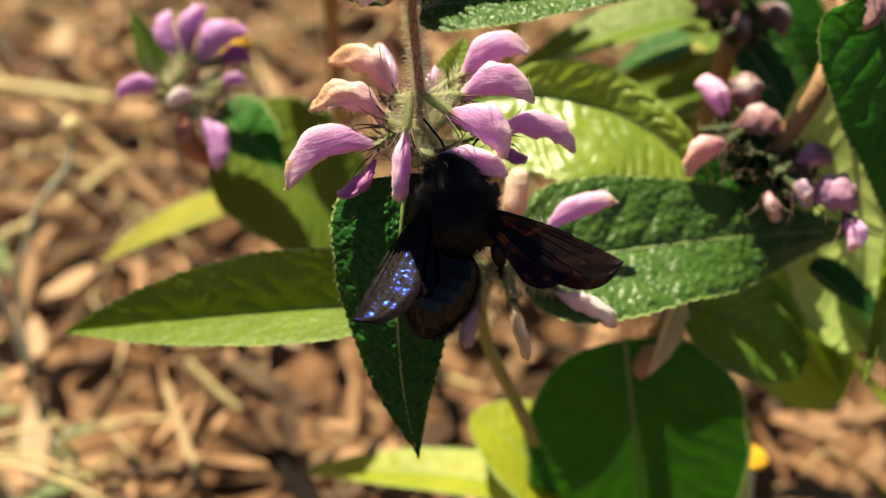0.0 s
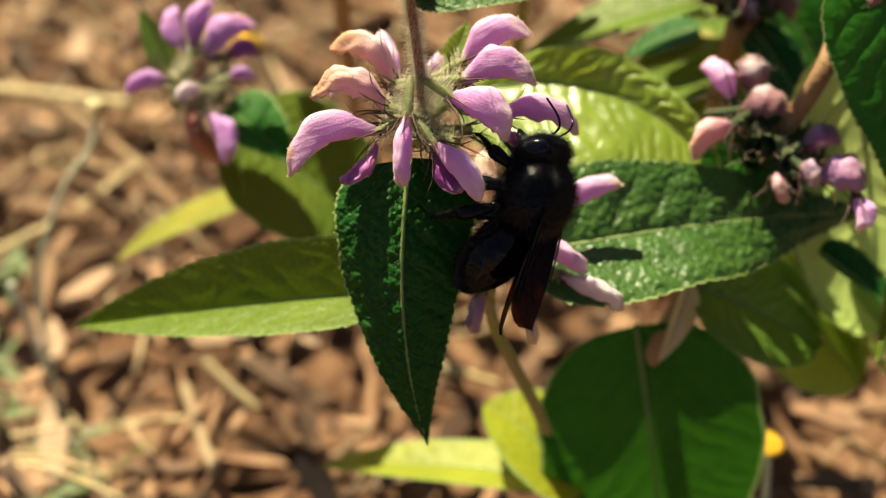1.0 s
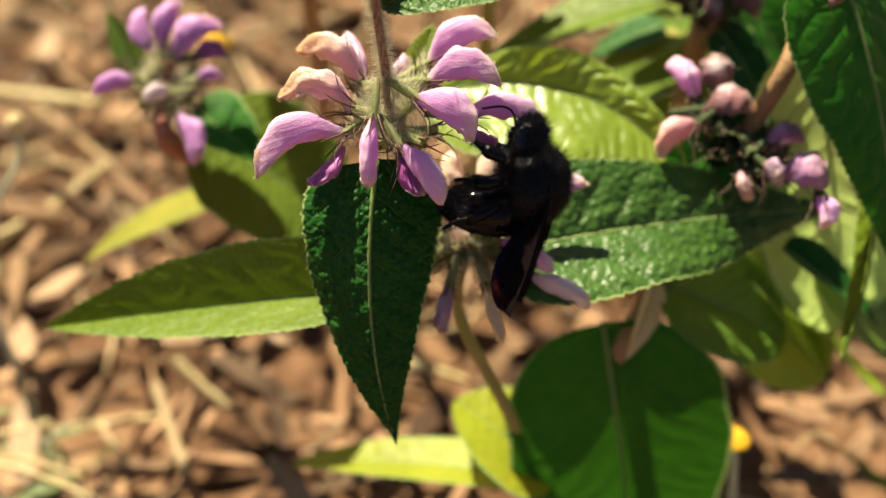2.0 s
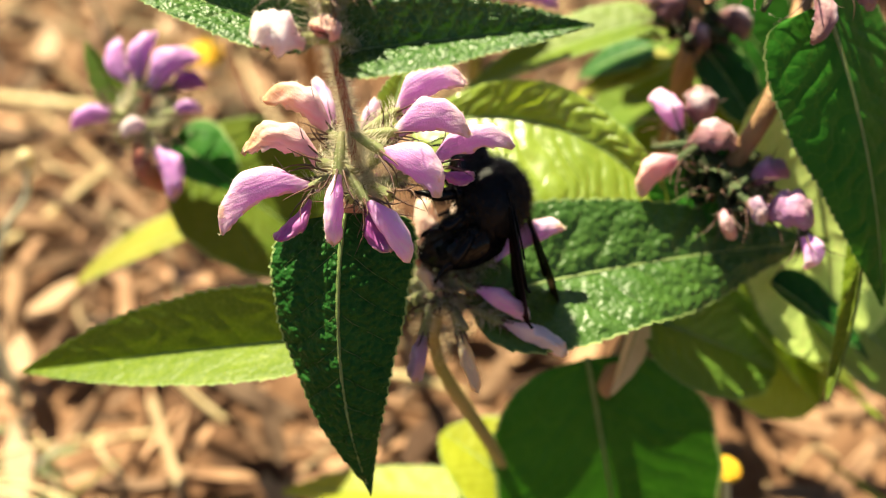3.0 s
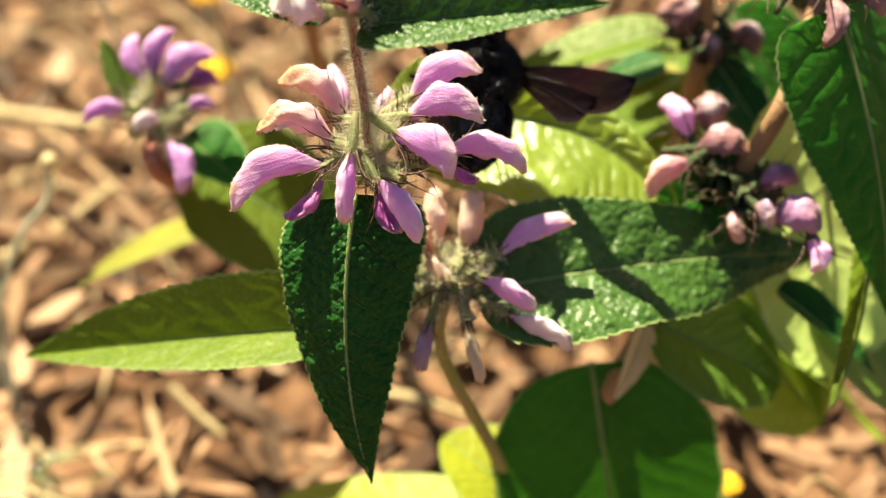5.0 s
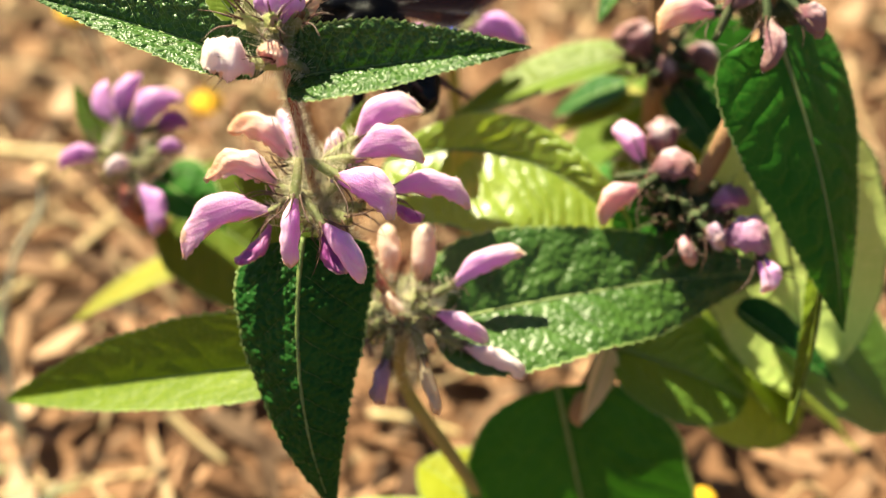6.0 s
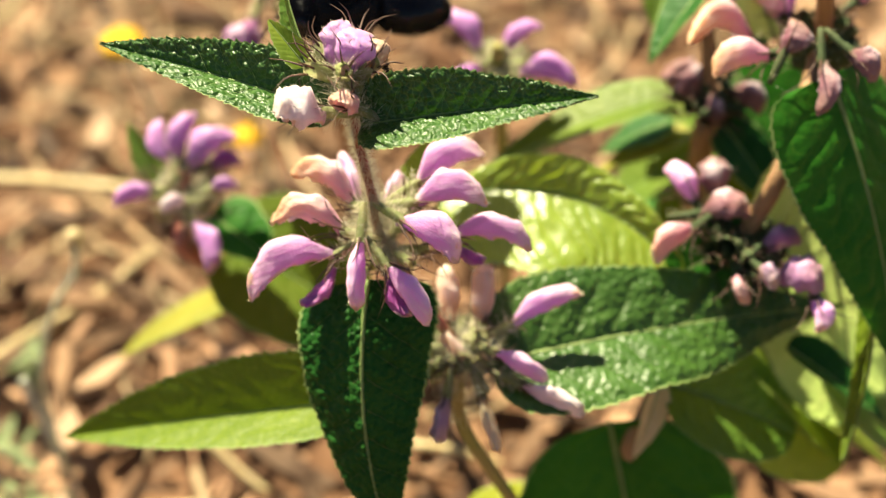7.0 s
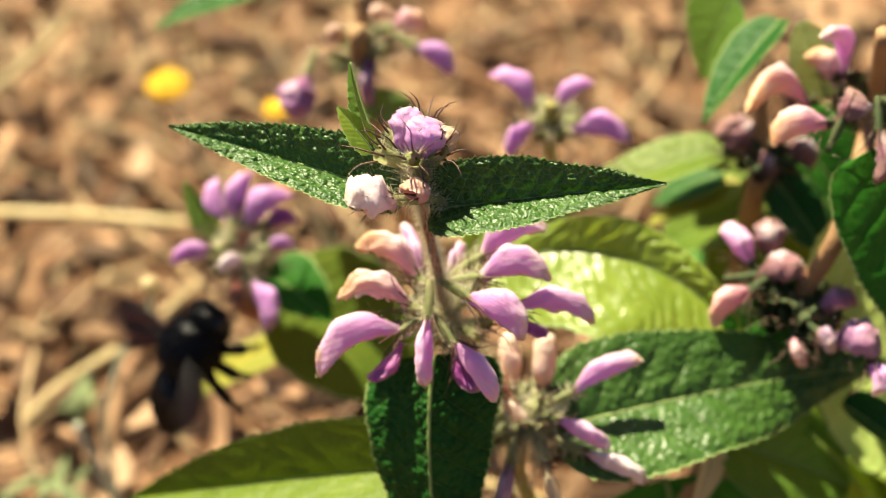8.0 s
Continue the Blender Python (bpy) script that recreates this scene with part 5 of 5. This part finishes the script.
def vein_mesh(length, width, sgn, v0, v1, r):
    bm = bmesh.new()
    pts = []
    for i in range(14):
        s = i / 13 * (0.62 if v0 < 0.05 else 0.78)
        lead = width * 0.12 * math.sin(math.pi * s) + 0.02 * width
        chord = width * (0.12 + 0.88 * min(1, s / 0.62) ** 0.8)
        pts.append(Vector((-length * s, sgn * (lead - chord * (v0 + (v1 - v0) * s)), 0.25)) * MM)
    tube(bm, pts, [r * MM * (1 - 0.6 * i / 13) for i in range(14)], 5)
    return bm


HINGE = {1: Vector((0.2, 3.9, 2.8)) * MM, -1: Vector((0.2, -3.9, 2.8)) * MM}


def wing_pose(sgn, sweep, lift, dip=0.0, back=0.0, roll=0.0):
    return Matrix.Translation(HINGE[sgn] + Vector((-back * MM, 0, 0))) @ pose(0, 0, 0, 0, -dip, 0) @ pose(0, 0, 0, sgn * lift, 0, 0) @ pose(0, 0, 0, 0, 0, -sgn * sweep) @ pose(0, 0, 0, sgn * roll, 0, 0)


wings = {}
for sgn in (1, -1):
    for key, ln, wd in (("forewing", 19.0, 6.5), ("hindwing", 13.0, 5.2)):
        w = part(key, wing_mesh(ln, wd, sgn), WING, bee, "dark brown glossy wing with blue-violet sheen")
        for v0, v1, r in VEINS:
            part("wing_vein", vein_mesh(ln, wd, sgn, v0, v1, r), VEIN, w)
        wings[key, sgn] = w


def leg(sgn, x, reach, fold_back, size):
    """A hairy leg from under the thorax: thigh, shin and foot."""
    hip = Vector((x, sgn * 2.2, -2.9))
    knee = hip + Vector((fold_back * 0.3, sgn * 3.0, -0.6)) * size
    shin = knee + Vector((fold_back * 1.0, sgn * 1.0, -3.6)) * size
    toe = shin + Vector((reach, sgn * 0.2, -3.2)) * size
    bm = bmesh.new()
    tube(bm, smooth_line([p * MM for p in (hip, knee)], 5), [0.7 * MM, 0.95 * MM, 1.0 * MM, 0.9 * MM, 0.7 * MM], 9)
    tube(bm, smooth_line([p * MM for p in (knee, shin)], 5), [0.6 * MM, 0.8 * MM, 0.95 * MM, 1.0 * MM, 0.75 * MM], 9)
    tube(bm, smooth_line([p * MM for p in (shin, (shin + toe) / 2 + Vector((0.3, 0, 0)), toe)], 8), [0.5 * MM * (1 - 0.6 * i / 7) for i in range(8)], 7)
    ob = part("leg", bm, CUTICLE, bee)
    rnd = random.Random(int(x * 10) + sgn)
    b2 = bmesh.new()
    for a, b, r in ((hip, knee, 0.9), (knee, shin, 0.9), (shin, toe, 0.4)):
        for _ in range(190):
            p = a.lerp(b, rnd.random())
            d = Vector((rnd.gauss(0, 1), rnd.gauss(0, 1), rnd.gauss(0, 1))).normalized()
            spike(b2, (p + d * r * 0.8) * MM, (p + d * (r + 0.7)) * MM, 0.04 * MM)
    part("fur", b2, FUR, ob, kind="stuff")
    return ob


for sgn in (1, -1):
    leg(sgn, 2.6, 1.6, 1.6, 0.8)
    leg(sgn, 0.2, 0.4, -0.6, 0.95)
    leg(sgn, -2.4, -1.4, -2.0, 1.1)


def motions():
    # thorax, the way it faces, the way its back faces
    walk(bee, [(t, frame_of(at, ahead, back)) for t, at, ahead, back in (
        (0.0, (-0.0038, -0.0012, 0.1234), (0.020, 0.804, 0.594), (0.000, -0.594, 0.804)),
        (0.2, (-0.0036, -0.0015, 0.1232), (0.060, 0.773, 0.632), (0.000, -0.594, 0.804)),
        (0.3, (-0.0019, -0.0030, 0.1216), (0.148, 0.765, 0.626), (0.050, -0.632, 0.773)),
        (0.4, (0.0016, -0.0051, 0.1196), (0.362, 0.659, 0.659), (0.148, -0.699, 0.699)),
        (0.5, (0.0044, -0.0044, 0.1188), (0.504, 0.535, 0.678), (0.286, -0.742, 0.607)),
        (0.7, (0.0055, -0.0022, 0.1196), (0.404, 0.571, 0.714), (0.512, -0.761, 0.398)),
        (0.8, (0.0067, 0.0001, 0.1205), (0.350, 0.588, 0.729), (0.767, -0.615, 0.181)),
        (1.0, (0.0072, 0.0027, 0.1202), (0.281, 0.604, 0.746), (0.902, -0.425, 0.071)),
        (1.2, (0.0085, 0.0034, 0.1195), (0.305, 0.597, 0.741), (0.935, -0.355, -0.000)),
        (1.5, (0.0132, 0.0044, 0.1191), (0.125, 0.624, 0.771), (0.978, -0.178, 0.107)),
        (1.7, (0.0116, 0.0048, 0.1181), (0.104, 0.626, 0.773), (0.978, -0.178, 0.107)),
        (2.2, (0.0117, 0.0084, 0.1203), (-0.051, 0.630, 0.775), (0.974, -0.071, 0.213)),
        (2.8, (0.0110, 0.0157, 0.1177), (-0.421, 0.567, 0.708), (0.879, 0.117, 0.463)),
        (3.0, (0.0103, 0.0154, 0.1174), (-0.421, 0.567, 0.708), (0.879, 0.117, 0.463)),
        (3.5, (0.0108, 0.0159, 0.1179), (-0.421, 0.567, 0.708), (0.879, 0.117, 0.463)),
        (4.0, (0.0105, 0.0156, 0.1176), (-0.421, 0.567, 0.708), (0.879, 0.117, 0.463)),
        (4.1, (0.0113, 0.0155, 0.1175), (-0.155, 0.622, 0.768), (0.967, -0.036, 0.252)),
        (4.2, (0.0126, 0.0109, 0.1199), (0.000, 0.707, 0.707), (0.979, -0.143, 0.143)),
        (4.75, (0.0109, 0.0263, 0.1213), (-0.104, 0.773, 0.626), (0.843, 0.447, -0.298)),
        (5.3, (0.0049, 0.0380, 0.1244), (-0.153, 0.828, 0.540), (0.355, 0.789, -0.502)),
        (5.5, (0.0046, 0.0379, 0.1243), (-0.153, 0.828, 0.540), (0.355, 0.789, -0.502)),
        (5.7, (0.0027, 0.0384, 0.1248), (-0.051, 0.837, 0.546), (0.355, 0.789, -0.502)),
        (5.9, (0.0021, 0.0408, 0.1273), (-0.465, 0.695, 0.548), (0.207, 0.953, -0.220)),
        (6.0, (-0.0020, 0.0445, 0.1310), (-0.750, 0.600, 0.250), (0.210, 0.960, 0.030)),
        (6.1, (-0.0038, 0.0409, 0.1273), (-0.879, 0.475, 0.037), (0.212, 0.974, 0.075)),
        (6.3, (-0.0046, 0.0407, 0.1271), (-0.981, 0.193, 0.039), (0.108, 0.839, 0.534)),
        (6.5, (-0.0062, 0.0408, 0.1272), (-0.998, 0.039, 0.039), (0.110, 0.776, 0.621)),
        (6.7, (-0.0068, 0.0437, 0.1301), (-0.994, 0.078, 0.078), (0.110, 0.621, 0.776)),
        (6.9, (-0.0126, 0.0498, 0.1363), (-0.998, -0.039, -0.039), (0.105, 0.224, 0.969)),
        (7.0, (-0.0152, 0.0524, 0.1388), (-0.988, -0.155, -0.000), (0.000, -0.000, 1.000)),
        (7.2, (-0.0172, 0.0538, 0.1402), (-0.530, 0.094, 0.843), (0.000, -0.447, 0.894)),
        (7.3, (-0.0250, 0.0564, 0.1315), (-0.465, 0.329, 0.822), (0.000, -0.447, 0.894)),
        (7.4, (-0.0295, 0.0494, 0.1246), (-0.436, 0.463, 0.772), (0.051, -0.546, 0.837)),
        (7.5, (-0.0351, 0.0474, 0.1140), (-0.361, 0.583, 0.728), (0.104, -0.626, 0.773)),
        (7.6, (-0.0386, 0.0418, 0.1084), (-0.155, 0.622, 0.768), (0.000, -0.629, 0.777)),
        (7.7, (-0.0450, 0.0450, 0.0975), (0.052, 0.628, 0.776), (-0.155, -0.622, 0.768)),
        (7.8, (-0.0495, 0.0417, 0.0942), (0.264, 0.561, 0.785), (-0.358, -0.543, 0.760)),
        (7.9, (-0.0566, 0.0395, 0.0920), (0.416, 0.479, 0.773), (-0.518, -0.440, 0.733)),
        (8.0, (-0.0551, 0.0386, 0.0911), (0.518, 0.440, 0.733), (-0.619, -0.292, 0.729)),
    )])
    # how far the abdomen curls under, and the head bows
    walk(abdomen, [(t, ABD @ pose(0, 0, 0, 0, -a, -16 if t < 0.3 else 0)) for t, a in (
        (0.0, 6), (0.2, 8), (0.5, 58), (0.8, 30), (1.0, 24), (1.2, 36), (1.5, 90), (1.7, 92), (2.2, 85), (2.8, 88), (4.1, 88), (4.2, 70), (4.75, 40), (5.3, 15), (6.5, 15), (7.0, 10), (8.0, 12))])
    walk(head, [(t, HEAD @ pose(0, 0, 0, 0, a, 0)) for t, a in ((0.0, 0), (1.0, 0), (1.5, 58), (2.2, 52), (2.8, 50), (4.1, 50), (4.2, 48), (4.75, 10), (5.3, 0), (8.0, 0))])
    # wings: seconds, then sweep and lift of each side
    rows = [(0.0, 27, 0, 70, 6), (0.2, 42, 0, 60, 6), (0.4, 52, 6, 49, 6), (0.5, 54, 6, 40, 6), (0.7, 56, 6, 21, 6), (0.8, 33, 4, 20, 4), (1.0, 8, 0, 10, 0), (1.5, 6, 0, 10, 0), (2.2, 6, 0, 14, 0),
            (2.8, 6, 0, 8, 4), (4.0, 6, 0, 8, 4), (4.2, 8, 0, 12, 0), (4.75, 50, 10, 50, 10), (5.3, 82, 5, 82, 5), (5.55, 82, 5, 82, 5), (5.7, 60, 75, 60, 75), (5.9, 55, 70, 55, 70), (6.1, 50, 30, 50, 30), (6.5, 48, 20, 40, 20), (6.75, 50, 25, 50, 25)]
    t, k = 6.8, 0
    while t < 8.01:
        lift = (8, 78, 8, -55)[k % 4]
        rows.append((t, 82, lift, 82, lift))
        t, k = t + 1 / 60, k + 1
    for sgn in (1, -1):
        for key, more, back in (("forewing", 0, 0.0), ("hindwing", 9, 1.4)):
            walk(wings[key, sgn], [(r[0], wing_pose(sgn, max(0.0, r[1 if sgn > 0 else 3] - more), r[2 if sgn > 0 else 4], (14 if sgn > 0 else 9) if 2.5 < r[0] < 4.15 else 13 if 1.3 < r[0] < 2.5 else -20 if r[0] < 0.25 and sgn > 0 else 0, back, (50 if 1.2 < r[0] < 2.5 else 24 if sgn > 0 or r[0] < 2.5 or r[0] > 4.15 else -24) if 0.9 < r[0] < 4.5 else -15 if r[0] < 0.25 and sgn > 0 else 0)) for r in rows])
    # the stalk with the seed head sways on its foot: the way from its foot to its head
    foot, rest_way = seed_stalk.location.copy(), Vector((0.0124, 0.0170, 0.0593))
    walk(seed_stalk, [(t, Matrix.LocRotScale(foot, rest_way.rotation_difference(Vector(way)), None)) for t, way in (
        (0.0, (0.0127, 0.0158, 0.0596)),
        (0.5, (0.0083, 0.0140, 0.0608)),
        (1.0, (0.0128, 0.0254, 0.0562)),
        (1.5, (0.0100, 0.0181, 0.0594)),
        (1.7, (0.0051, 0.0163, 0.0606)),
        (2.8, (0.0100, 0.0152, 0.0602)),
        (3.0, (0.0110, 0.0124, 0.0607)),
        (3.5, (0.0144, 0.0309, 0.0529)),
        (4.0, (0.0104, 0.0134, 0.0606)),
        (4.2, (0.0130, 0.0149, 0.0597)),
        (5.3, (0.0142, 0.0111, 0.0603)),
        (5.5, (0.0194, 0.0137, 0.0583)),
        (6.0, (0.0110, 0.0252, 0.0566)),
        (6.5, (0.0145, 0.0230, 0.0568)),
        (7.0, (0.0112, 0.0121, 0.0607)),
        (7.5, (0.0146, 0.0248, 0.0560)),
        (8.0, (0.0153, 0.0135, 0.0595)),
    )])
    # two hoods that the bee pulls and lifts
    for ob, turns in ((pulled, ((0.0, 42), (0.5, 18), (1.0, 4), (1.5, 0), (8.0, 0))), (raised, ((0.0, 0), (1.5, 0), (2.2, 8), (2.8, 24), (4.0, 24), (4.2, 4), (5.3, 0), (8.0, 0)))):
        rest = ob.matrix_basis.copy()
        rest_q = rest.to_quaternion()
        walk(ob, [(t, Matrix.LocRotScale(rest.translation, Matrix.Rotation(radians(a), 3, Vector((0.000, -0.707, 0.707))).to_quaternion() @ rest_q, None)) for t, a in turns])


motions()
